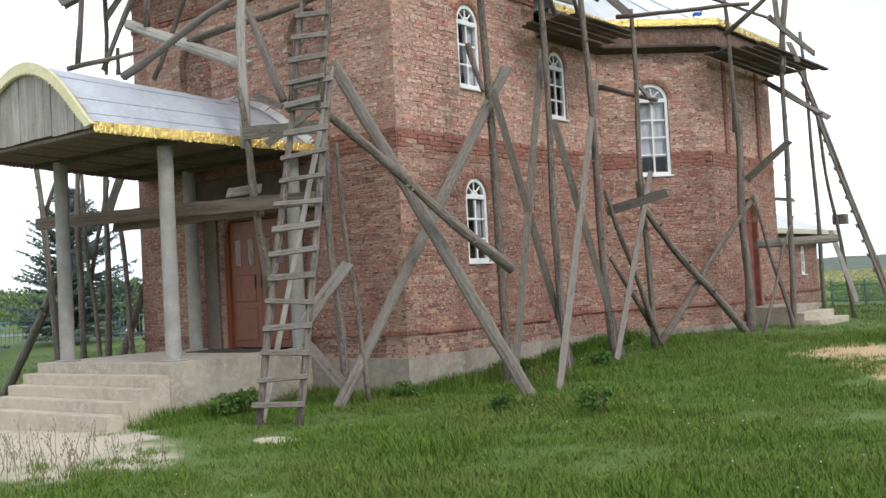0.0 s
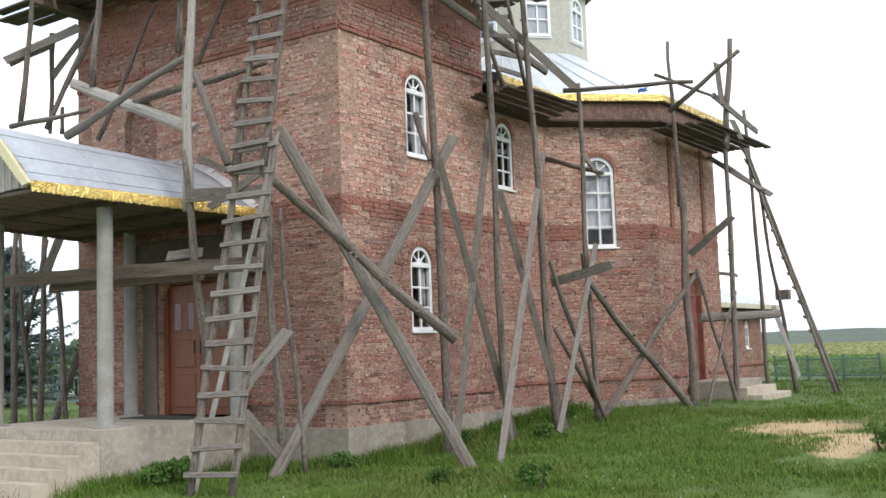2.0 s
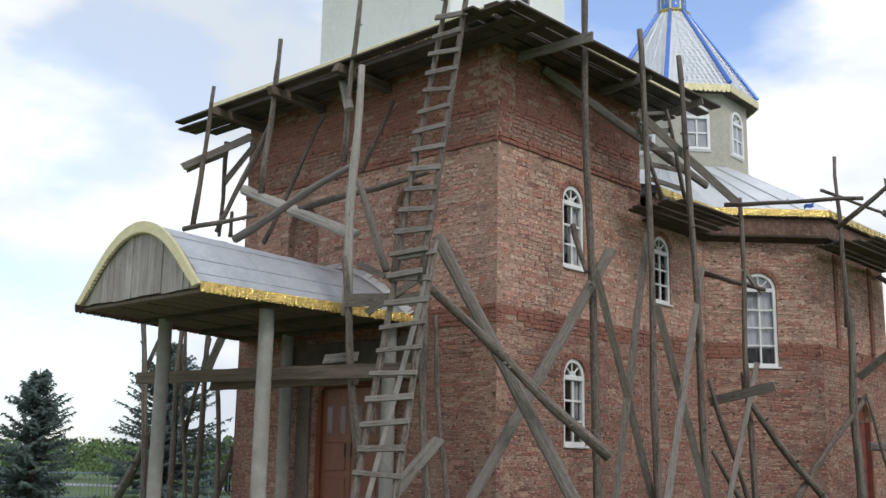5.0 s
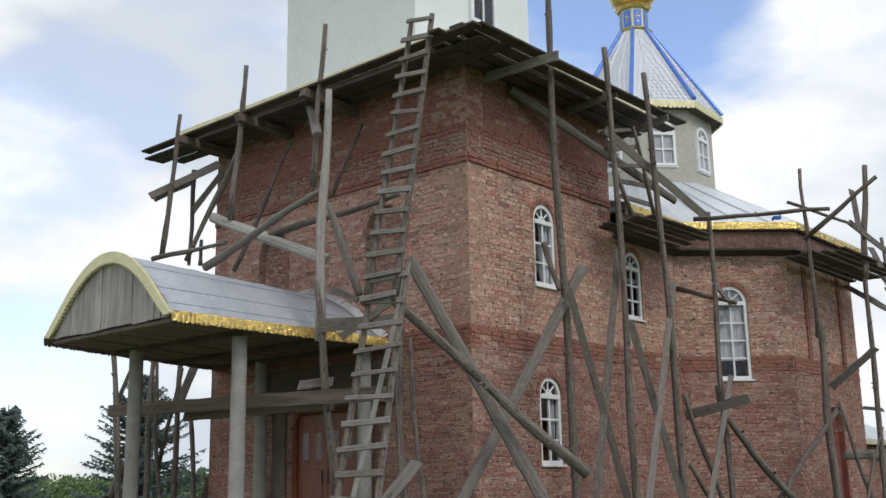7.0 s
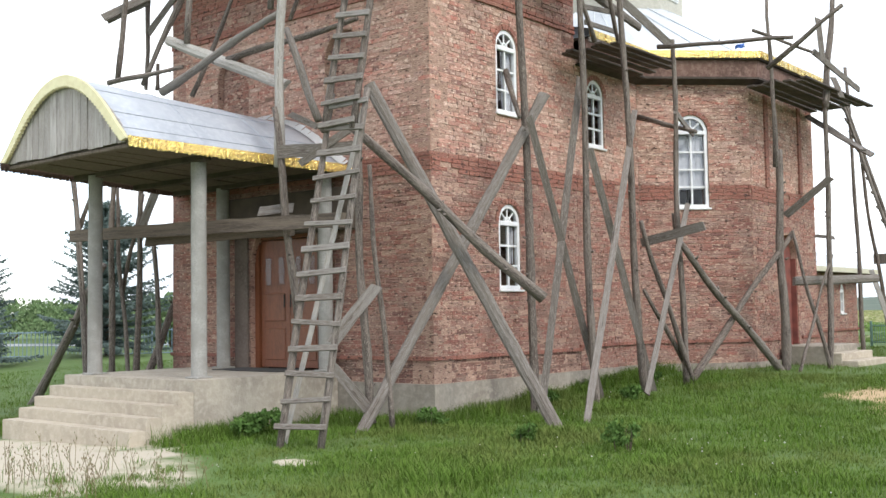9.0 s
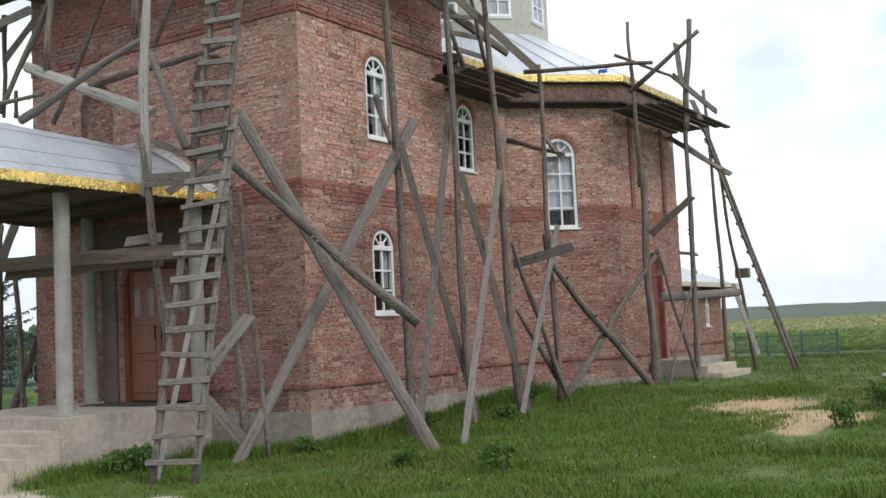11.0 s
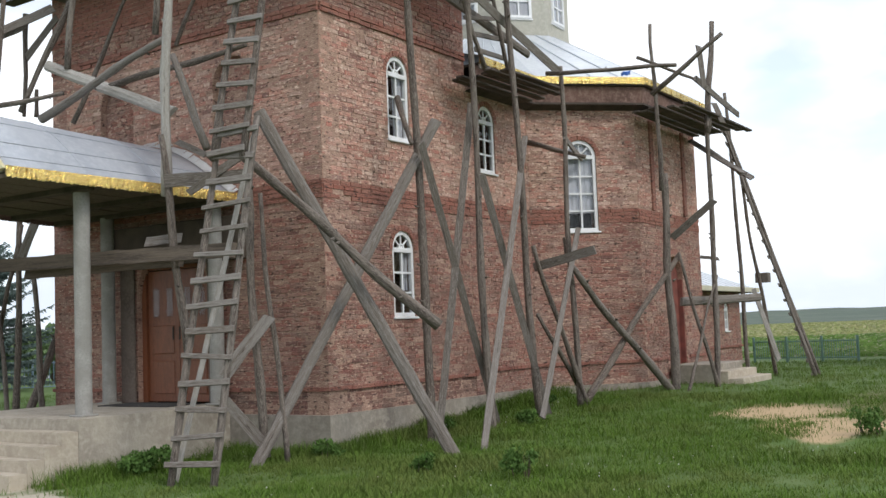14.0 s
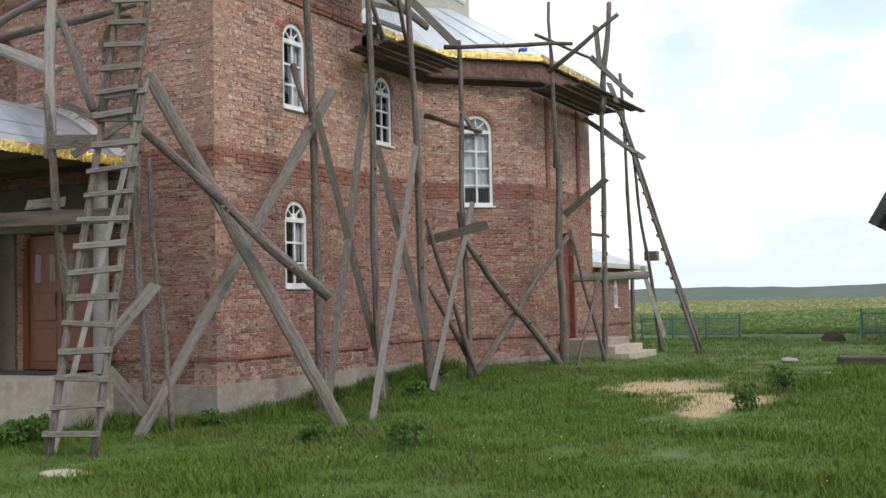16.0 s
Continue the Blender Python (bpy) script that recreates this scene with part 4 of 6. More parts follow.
bm = bmesh.new()
seg = 36
YS = [RY - 0.06 + (0.02 - RY + 0.06) * k / 6 for k in range(7)]
rows = [[bm.verts.new((arch_at(i / seg, y)[0], y, arch_at(i / seg, y)[1] + 0.006 * noise.noise(Vector((i * 0.5, y * 2, 0))))) for i in range(seg + 1)] for y in YS]
for p, q in zip(rows, rows[1:]):
    for i in range(seg):
        bm.faces.new((p[i], q[i], q[i + 1], p[i + 1]))
bmesh.ops.recalc_face_normals(bm, faces=bm.faces)
bmesh.ops.solidify(bm, geom=bm.faces[:], thickness=0.015)
part("roof_sheet", bm, M_TINP, porch, smooth=True)
for y in (YS[2], YS[4]):
    bm = bmesh.new()
    for i in range(seg):
        p, q = arch_at(i / seg, y), arch_at((i + 1) / seg, y)
        rod(bm, (p[0], y, p[1] + 0.004), (q[0], y, q[1] + 0.004), 0.006, 0.006, 4)
    part("seam", bm, M_TINP, porch)
for i in (24, 28, 31, 34):
    bm = bmesh.new()
    p, q = arch_at(i / seg, RY), arch_at(i / seg, 0)
    rod(bm, (p[0], RY, p[1] + 0.006), (q[0], 0, q[1] + 0.006), 0.008, 0.008, 4)
    part("seam", bm, M_TINP, porch)
FX0, FX1, FZ, FT = section(RY)


def gable_top(u):
    c = max(-0.999, min(0.999, (u - (FX0 + FX1) / 2) / ((FX1 - FX0) / 2)))
    return FZ + (FT - FZ) * math.sin(math.acos(c)) ** 2.05


x = FX0 + 0.10
while x < FX1 - 0.10:
    e = min(x + rng.uniform(0.12, 0.21), FX1 - 0.08)
    bm = bmesh.new()
    y = RY + rng.uniform(-0.009, 0.009)
    lo = FZ - 0.03 + rng.uniform(-0.01, 0.012)
    v = [bm.verts.new(p) for p in ((x + 0.005, y, lo), (e - 0.005, y, lo), (e - 0.005, y, max(lo + 0.02, gable_top(e) - 0.03)), (x + 0.003, y, max(lo + 0.02, gable_top(x) - 0.03)))]
    w = [bm.verts.new(p.co + Vector((0, 0.022, 0))) for p in v]
    bm.faces.new(v)
    bm.faces.new(w[::-1])
    for j in range(4):
        bm.faces.new((v[(j + 1) % 4], v[j], w[j], w[(j + 1) % 4]))
    part("gable_board", bm, M_GABLE, porch)
    x = e
# gold rim round the gable: flat band with scalloped inner edge
bm = bmesh.new()
teeth = 58
for i in range(teeth):
    f0, f1 = i / teeth, (i + 1) / teeth
    y = RY - 0.075
    pts = (arch_at(f0, RY, 0.03), arch_at(f1, RY, 0.03), arch_at(f1, RY, -0.085, 0.02), arch_at((f0 + f1) / 2, RY, -0.12, 0.02), arch_at(f0, RY, -0.085, 0.02))
    f = [bm.verts.new((p[0], y, p[1])) for k, p in enumerate(pts)]
    q = [bm.verts.new((v.co.x, y + 0.05, v.co.z)) for v in f]
    bm.faces.new(f)
    bm.faces.new(q[::-1])
    for j in range(5):
        bm.faces.new((f[(j + 1) % 5], f[j], q[j], q[(j + 1) % 5]))
part("gold_rim", bm, M_GOLDP, porch, "pale gold scalloped rim")
W0, W1_, WZ, WT = section(0)
trim([(FX1 + 0.03, RY - 0.05, FZ), (W1_ + 0.03, 0, WZ)], -0.075, 0.03, M_GOLD, porch, "gold_eave", tooth=0.062, out=0.03)
trim([(W0 - 0.03, 0, WZ), (FX0 - 0.03, RY - 0.05, FZ)], -0.075, 0.03, M_BROWN, porch, "gold_eave", tooth=0.062, out=0.03)
bm = bmesh.new()
lo = [bm.verts.new(p) for p in ((FX0 + 0.03, RY + 0.03, FZ - 0.04), (FX1 - 0.03, RY + 0.03, FZ - 0.04), (W1_ - 0.03, -0.02, WZ - 0.04), (W0 + 0.03, -0.02, WZ - 0.04))]
hi = [bm.verts.new(v.co + Vector((0, 0, 0.03))) for v in lo]
bm.faces.new(lo[::-1])
bm.faces.new(hi)
for j in range(4):
    bm.faces.new((lo[j], lo[(j + 1) % 4], hi[(j + 1) % 4], hi[j]))
part("ceiling_boards", bm, M_DARKWOOD, porch)
for y in (-2.25, -1.1, -0.25):
    s0, s1, sz, st = section(y)
    bm = bmesh.new()
    box(bm, (s0 + 0.10, y - 0.06, sz - 0.13), (s1 - 0.10, y + 0.06, sz - 0.042), bevel=0.01)
    part("joist", bm, M_DARKWOOD, porch)
for x0, x1, y in ((FX0 + 0.06, FX1 - 0.06, RY + 0.02),):
    bm = bmesh.new()
    box(bm, (x0, y, FZ - 0.10), (x1, y + 0.10, FZ - 0.045), bevel=0.012)
    part("front_beam", bm, M_BEAM, porch, "grey brown front beam")
for k in range(9):
    f0, f1 = k / 9, (k + 1) / 9
    bm = bmesh.new()
    p = [(FX0 + 0.08 + (FX1 - FX0 - 0.16) * f + (W0 + 0.08 + (W1_ - W0 - 0.16) * f - FX0 - 0.08 - (FX1 - FX0 - 0.16) * f) * g, RY + 0.13 + (-0.06 - RY - 0.13) * g, FZ - 0.047 + (WZ - FZ) * g) for f, g in ((f0 + 0.004, 0), (f1 - 0.004, 0), (f1 - 0.004, 1), (f0 + 0.004, 1))]
    dz = rng.uniform(0.008, 0.02)
    v = [bm.verts.new(q) for q in p]
    w = [bm.verts.new((q[0], q[1], q[2] - dz)) for q in p]
    bm.faces.new(v)
    bm.faces.new(w[::-1])
    for j in range(4):
        bm.faces.new((v[(j + 1) % 4], v[j], w[j], w[(j + 1) % 4]))
    part("ceiling_board", bm, M_BEAM, porch)

# door
door = thing("door_1", "brown varnished double door with small glass panes", "door", kind="structure")
m = wall_front.matrix()
c, wd = DOOR[0], DOOR[1]
bm = bmesh.new()
for lo, hi in (((c - wd / 2, 0.10, PZ), (c - wd / 2 + 0.09, 0.2, 3.05)), ((c + wd / 2 - 0.09, 0.10, PZ), (c + wd / 2, 0.2, 3.05)), ((c - wd / 2 + 0.09, 0.10, 2.96), (c + wd / 2 - 0.09, 0.2, 3.05))):
    box(bm, lo, hi, m)
part("door_frame", bm, M_DOOR, door)
for s in (-1, 1):
    x0, x1 = (c - wd / 2 + 0.095, c - 0.004) if s < 0 else (c + 0.004, c + wd / 2 - 0.095)
    bm = bmesh.new()
    box(bm, (x0, 0.14, PZ + 0.01), (x1, 0.18, 2.95), m, 0.006)
    leaf = part("leaf", bm, M_DOOR, door)
    for z0, z1 in ((PZ + 0.12, PZ + 0.62), (PZ + 0.72, PZ + 1.15)):
        bm = bmesh.new()
        box(bm, (x0 + 0.1, 0.125, z0), (x1 - 0.1, 0.15, z1), m, 0.012)
        part("raised_panel", bm, M_DOOR, leaf)
    for k in (0.28, 0.72):
        u = x0 + (x1 - x0) * k
        bm = bmesh.new()
        box(bm, (u - 0.065, 0.130, 2.25), (u + 0.065, 0.145, 2.68), m, 0.01)
        part("pane", bm, M_GLASS, leaf, "narrow glass pane with light behind")
    bm = bmesh.new()
    rod(bm, m @ Vector((c + s * 0.07, 0.08, 1.9)), m @ Vector((c + s * 0.07, 0.08, 2.1)), 0.012, 0.012, 8, 3)
    part("handle", bm, M_DARK, leaf)
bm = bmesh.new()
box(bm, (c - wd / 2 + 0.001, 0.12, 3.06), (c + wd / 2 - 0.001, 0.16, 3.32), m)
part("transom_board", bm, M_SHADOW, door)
bm = bmesh.new()
box(bm, (-3.75, -0.75, PZ), (-2.3, -0.1, PZ + 0.015), bevel=0.004)
tagged(part("doormat", bm, M_RUBBER), "thin black rubber mat before the door", "mat")
# Added board in that dark tone fills the shaded zone above the door.
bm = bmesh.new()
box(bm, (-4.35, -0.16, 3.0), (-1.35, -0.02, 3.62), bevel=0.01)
tagged(part("lintel_board", bm, M_SHADOW), "dark board standing in for the porch shade over the door", "board", kind="structure")

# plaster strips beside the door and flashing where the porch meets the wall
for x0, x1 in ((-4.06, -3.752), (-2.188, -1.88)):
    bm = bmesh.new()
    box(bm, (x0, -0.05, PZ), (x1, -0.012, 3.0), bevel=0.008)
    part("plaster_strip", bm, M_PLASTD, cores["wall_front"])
bm = bmesh.new()
for i in range(18, 36):
    (xa, za), (xb, zb) = arch_at(i / 36, -0.06), arch_at((i + 1) / 36, -0.06)
    quad(bm, (xa, -0.16, za + 0.02), (xb, -0.16, zb + 0.02), (xb, -0.03, zb + 0.10 + rng.uniform(-0.02, 0.02)), (xa, -0.03, za + 0.10 + rng.uniform(-0.02, 0.02)))
bmesh.ops.solidify(bm, geom=bm.faces[:], thickness=0.004)
part("flashing", bm, M_WHITE, porch, "crumpled white flashing sheet")

# side entrance
side_steps = thing("side_steps", "grey concrete landing and steps by the side door", "steps", kind="structure")
bm = bmesh.new()
box(bm, (1.53, 8.2, 0.2), (2.35, 9.9, 1.08), bevel=0.015)
part("landing", bm, M_CONC, side_steps)
for i in range(3):
    bm = bmesh.new()
    box(bm, (2.351 + 0.28 * i, 8.2, 0.2), (2.35 + 0.28 * (i + 1), 9.9, 1.08 - 0.13 * (i + 1)), bevel=0.012)
    part("step", bm, M_STEP, side_steps)
red = thing("door_2", "old red painted side door", "door", kind="structure")
m = wall_nave.matrix()
bm = bmesh.new()
box(bm, (1.17, 0.12, 1.02), (2.07, 0.17, 3.17), m, 0.008)
leaf = part("leaf", bm, M_REDP, red)
for u in (1.19, 2.05):
    bm = bmesh.new()
    box(bm, (u - 0.02, 0.02, 1.09), (u + 0.05, 0.12, 2.72), m)
    part("jamb", bm, M_REDP, red)
# long recesses shown as raised brick strips on the nave's side
for u in (0.72, 2.35):
    bm = bmesh.new()
    box(bm, (u - 0.07, -0.035, 4.0), (u + 0.07, 0.02, 5.7), m)
    part("brick_strip", bm, M_BRICKRED, cores["wall_nave_side"])


# ---- scaffolding ----
def frame_along(a, b, face=Vector((0.6, -0.8, 0))):
    """z from a to b, y towards the yard; and the length."""
    a, b = Vector(a), Vector(b)
    d = (b - a).normalized()
    f = (face - d * face.dot(d)).normalized()
    m = Matrix.Identity(4)
    m.col[0][:3], m.col[1][:3], m.col[2][:3], m.col[3][:3] = f.cross(d), f, d, a
    return m, (b - a).length


def pole(a, b, r, material=None):
    """A crooked stripped trunk with knots, one piece."""
    r *= 0.86
    m, length = frame_along(a, b)
    bm = bmesh.new()
    rings = max(5, int(length / 0.28))
    rod(bm, (0, 0, 0), (0, 0, length), r * 1.12, r * 0.78, 9, rings, min(0.035, 0.008 * length), rng)
    for i in range(int(length / 0.8)):
        g = rng.uniform(0, 6.28)
        q = Vector((math.cos(g), math.sin(g), 0))
        p = Vector((0, 0, length * rng.uniform(0.1, 0.95))) + q * r * 0.6
        rod(bm, p, p + (q + Vector((0, 0, 0.5))).normalized() * r * rng.uniform(0.6, 1.1), r * 0.34, r * 0.18, 5)
    ob = part("scaffold_pole", bm, material or M_LOG, smooth=True)
    ob.matrix_basis = m
    return tagged(ob, "crooked weathered log pole of the church scaffolding" if r > 0.04 else "thin weathered stick tied into the scaffolding", "pole", "scaffolding timber")


def plank(a, b, width, thick=0.035, material=None):
    """A split board, face to the yard, with worn ends."""
    m, length = frame_along(a, b)
    bm = bmesh.new()
    n = max(4, int(length / 0.3))
    rows = []
    split = width > 0.125 and length > 1.8 and thick < 0.05     # half a split trunk, round side out
    for i in range(n + 1):
        f = i / n
        w0, w1 = width / 2 * (1 + rng.uniform(-0.09, 0.09)), width / 2 * (1 + rng.uniform(-0.09, 0.09))
        e = 0.0 if 0 < i < n else rng.uniform(-0.03, 0.03)
        oy = 0.015 * math.sin(f * 3.1 + length)
        if split:
            b = width * 0.26 * rng.uniform(0.85, 1.1)
            sect = ((-w0, -thick, 1), (w1, -thick, -1), (w1, 0, -1), (w1 * 0.72, b * 0.68, -0.5), (0.1 * w1, b, 0), (-w0 * 0.66, b * 0.74, 0.5), (-w0, 0, 1))
        else:
            sect = ((-w0, -thick / 2, 1), (w1, -thick / 2, -1), (w1, thick / 2, -1), (-w0, thick / 2, 1))
        rows.append([bm.verts.new((x, y + oy, length * f + e * s)) for x, y, s in sect])
    for p, q in zip(rows, rows[1:]):
        for k in range(len(p)):
            bm.faces.new((p[k], p[(k + 1) % len(p)], q[(k + 1) % len(p)], q[k]))
    bm.faces.new(rows[0][::-1])
    bm.faces.new(rows[-1])
    bmesh.ops.recalc_face_normals(bm, faces=bm.faces)
    ob = part("scaffold_plank", bm, material or M_WOOD)
    ob.matrix_basis = m
    return tagged(ob, "rough grey weathered board of the church scaffolding", "plank", "scaffolding timber")


def beam(a, b, size):
    ob = plank(a, b, size * 0.9, 0.09, M_BEAM)
    ob.name = ob.data.name = "scaffold_beam"
    return tagged(ob, "long squared weathered beam across the porch", "beam")


pole((0.85, 1.12, 0.10), (0.85, 0.93, 9.07), 0.065)
pole((1.15, 2.28, 0.15), (1.15, 1.92, 8.26), 0.06)
pole((1.25, 3.49, 0.50), (1.25, 2.88, 8.11), 0.06)
pole((1.45, 4.49, 0.56), (1.45, 4.34, 6.09), 0.055)
pole((2.10, 6.97, 0.40), (2.10, 6.95, 4.53), 0.085)
pole((2.15, 6.65, 4.19), (2.15, 6.53, 7.15), 0.045)
pole((2.60, 7.65, 0.51), (2.60, 7.96, 5.65), 0.06)
pole((2.60, 7.94, 5.33), (2.60, 8.52, 7.55), 0.065)
pole((1.95, 11.60, 0.54), (1.76, 11.60, 6.83), 0.05)
plank((1.86, 0.20, 0.25), (-0.43, -0.75, 4.84), 0.17)
pole((1.62, 0.25, 1.94), (-0.09, -1.50, 4.16), 0.078)
plank((-0.20, -1.29, 0.20), (0.98, 1.33, 4.82), 0.15)
plank((1.0, 1.04, 0.30), (1.0, 2.25, 5.20), 0.1)
plank((1.93, 0.67, 0.24), (1.15, 3.59, 4.87), 0.09)
plank((1.0, 2.81, 0.12), (1.0, 0.91, 4.45), 0.1)
plank((1.30, 3.80, 0.28), (1.20, 2.14, 4.12), 0.1)
pole((1.51, 4.60, 0.58), (1.35, 3.33, 3.12), 0.05)
plank((1.70, 2.73, 0.57), (1.60, 4.41, 3.44), 0.08)
pole((1.40, 4.57, 0.90), (1.30, 3.46, 2.08), 0.045)
plank((1.20, 3.62, 2.81), (2.24, 3.62, 3.01), 0.14)
pole((2.06, 7.26, 0.42), (1.60, 4.15, 2.80), 0.075)
pole((1.48, 4.57, 0.63), (2.15, 7.31, 3.08), 0.065)
plank((2.10, 7.15, 3.39), (2.92, 7.15, 3.98), 0.12)
plank((2.15, 7.29, 2.24), (2.91, 9.50, 2.30), 0.16)
pole((2.67, 7.65, 0.47), (2.20, 7.19, 3.12), 0.04)
pole((2.39, 6.61, 0.49), (2.65, 7.86, 2.70), 0.03)
plank((2.20, 8.28, 3.08), (2.55, 8.28, 3.02), 0.06)
plank((2.60, 7.37, 6.26), (2.71, 9.50, 5.89), 0.1)
pole((2.10, 6.00, 6.45), (2.62, 7.50, 6.24), 0.035)
pole((1.50, 3.74, 5.85), (3.63, 3.74, 5.62), 0.04)
pole((2.30, 6.06, 5.78), (3.58, 6.06, 6.61), 0.05)
plank((2.70, 7.40, 6.83), (2.77, 7.40, 6.06), 0.09)
plank((2.62, 8.30, 5.94), (2.77, 8.30, 5.55), 0.09)
plank((1.50, 10.01, 5.60), (3.17, 8.60, 4.50), 0.1)
plank((1.70, 10.37, 5.47), (3.01, 8.60, 4.61), 0.1)
pole((1.30, 4.55, 3.05), (1.30, 4.48, 3.32), 0.04)
plank((2.90, 10.50, 1.05), (2.48, 10.50, 2.50), 0.09, 0.03, M_PALEWOOD)
pole((2.72, 10.90, 0.60), (2.22, 10.90, 4.95), 0.045)
plank((0.10, 0.95, 7.61), (0.90, 4.29, 6.38), 0.13)
plank((0.90, 2.21, 7.09), (1.45, 4.29, 5.99), 0.12)
plank((0.15, 0.30, 7.57), (1.40, 0.30, 7.57), 0.14)
plank((0.15, 2.36, 7.64), (1.05, 2.36, 7.71), 0.17)
plank((0.15, 3.77, 7.51), (1.15, 3.77, 7.64), 0.12)
pole((0.12, 1.62, 5.33), (0.85, 0.90, 4.46), 0.05)
pole((0.10, 5.63, 5.18), (1.30, 5.41, 4.75), 0.05)
plank((1.45, 4.32, 4.93), (0.75, 6.46, 4.90), 0.09)
pole((-5.55, -1.20, 5.62), (-5.19, -1.20, 7.97), 0.05)
pole((-4.01, -1.00, 5.97), (-3.72, -1.00, 8.48), 0.055)
pole((-2.10, -1.00, 6.14), (-1.86, -1.00, 8.61), 0.05)
pole((-1.44, -1.45, 3.76), (-1.29, -1.45, 7.29), 0.075, M_PALEWOOD)
pole((-1.03, -1.50, 1.74), (-1.45, -1.50, 4.56), 0.06)
plank((-4.50, -1.0, 6.11), (-1.80, -1.0, 5.0), 0.16, 0.045, M_PALEWOOD)
pole((-4.29, -1.25, 5.22), (-1.63, -1.25, 5.94), 0.07, M_WOOD)
pole((-3.10, -0.95, 5.57), (-0.45, -0.95, 5.70), 0.055)
pole((-4.42, -0.60, 5.27), (-3.39, -0.30, 7.30), 0.04)
pole((-2.13, -0.60, 6.07), (-2.00, -0.10, 7.29), 0.035)
pole((-3.97, -0.90, 7.15), (-5.02, -1.10, 5.46), 0.055)
pole((-6.00, -0.30, 7.37), (-6.07, -0.30, 5.66), 0.05)
plank((-5.81, -1.30, 6.65), (-4.88, -0.60, 7.18), 0.13)
pole((-5.73, -1.25, 5.58), (-4.13, -1.00, 5.63), 0.045)
plank((-6.04, -0.30, 6.59), (-5.46, -0.10, 7.26), 0.1)
pole((-5.32, -0.60, 5.50), (-5.31, -0.60, 5.94), 0.04)
plank((-1.85, -1.15, 6.83), (-3.07, -0.30, 8.11), 0.15)
plank((-1.35, -1.55, 3.94), (-0.26, -1.20, 3.92), 0.17)
plank((-0.97, -1.50, 3.75), (-0.30, -1.20, 4.20), 0.1)
plank((-1.47, -1.20, 4.51), (-0.96, -1.20, 4.28), 0.08)
pole((-0.83, -1.30, 4.33), (-1.44, -1.30, 5.67), 0.06, M_WOOD)
plank((-1.68, -1.60, 3.17), (-1.33, -1.30, 3.22), 0.12)
beam((-5.97, -1.75, 3.08), (0.05, -1.75, 2.94), 0.2)
beam((-4.31, -1.50, 2.92), (-1.13, -1.50, 2.90), 0.16)
pole((-0.23, -1.00, 0.38), (-0.45, -1.00, 4.65), 0.065)
pole((0.05, -0.90, 0.31), (-0.30, -0.90, 3.73), 0.04)
plank((-0.42, -1.50, 1.42), (-0.01, -1.10, 2.14), 0.15)
plank((-0.17, -1.00, 0.48), (-0.53, -1.40, 1.14), 0.13)
plank((-0.07, -2.62, 0.33), (0.25, -1.58, 4.30), 0.06, 0.04, M_PALEWOOD)
pole((-6.80, -0.90, 0.20), (-7.36, -0.90, 4.44), 0.065)
pole((-9.39, -0.49, 0.12), (-6.67, -0.72, 2.68), 0.09)
pole((-7.45, -0.80, 3.12), (-6.79, -0.80, 4.03), 0.05)
pole((-6.47, -0.70, 0.20), (-6.37, -0.70, 4.42), 0.06)
pole((-6.09, -0.60, 0.20), (-6.45, -0.60, 3.98), 0.045)
pole((-6.11, -0.50, 0.20), (-5.86, -0.50, 4.34), 0.06)
plank((-5.86, -0.50, 3.31), (-5.49, -0.50, 3.90), 0.13)
pole((-5.53, -0.30, 0.20), (-5.87, -0.30, 3.13), 0.055)
pole((-5.84, -0.66, 0.20), (-5.79, 0.20, 2.35), 0.075)
pole((-6.45, -0.50, 2.19), (-5.86, -0.50, 3.84), 0.045)
plank((-5.85, -1.20, 6.64), (-5.30, -0.80, 6.95), 0.13)

for x in (-5.3, -3.75, -2.2):
    plank((x, -1.15, 7.58), (x, 0.1, 7.56), 0.13, 0.12, M_BEAM)

# a scrap of blue cloth knotted to the horizontal pole
bm = bmesh.new()
bmesh.ops.create_grid(bm, x_segments=6, y_segments=4, size=0.5)
for v in bm.verts:
    k = Vector((v.co.x * 3, v.co.y * 4, 1))
    v.co = Vector((2.867 + v.co.x * 0.15, 3.66 + 0.04 * noise.noise(k), 5.613 + v.co.y * 0.05 + 0.03 * noise.noise(k + Vector((7, 0, 0)))))
bmesh.ops.solidify(bm, geom=bm.faces[:], thickness=0.008)
tagged(part("rag", bm, M_BLUE, smooth=True), "small blue cloth scrap tied to a scaffold pole", "cloth")


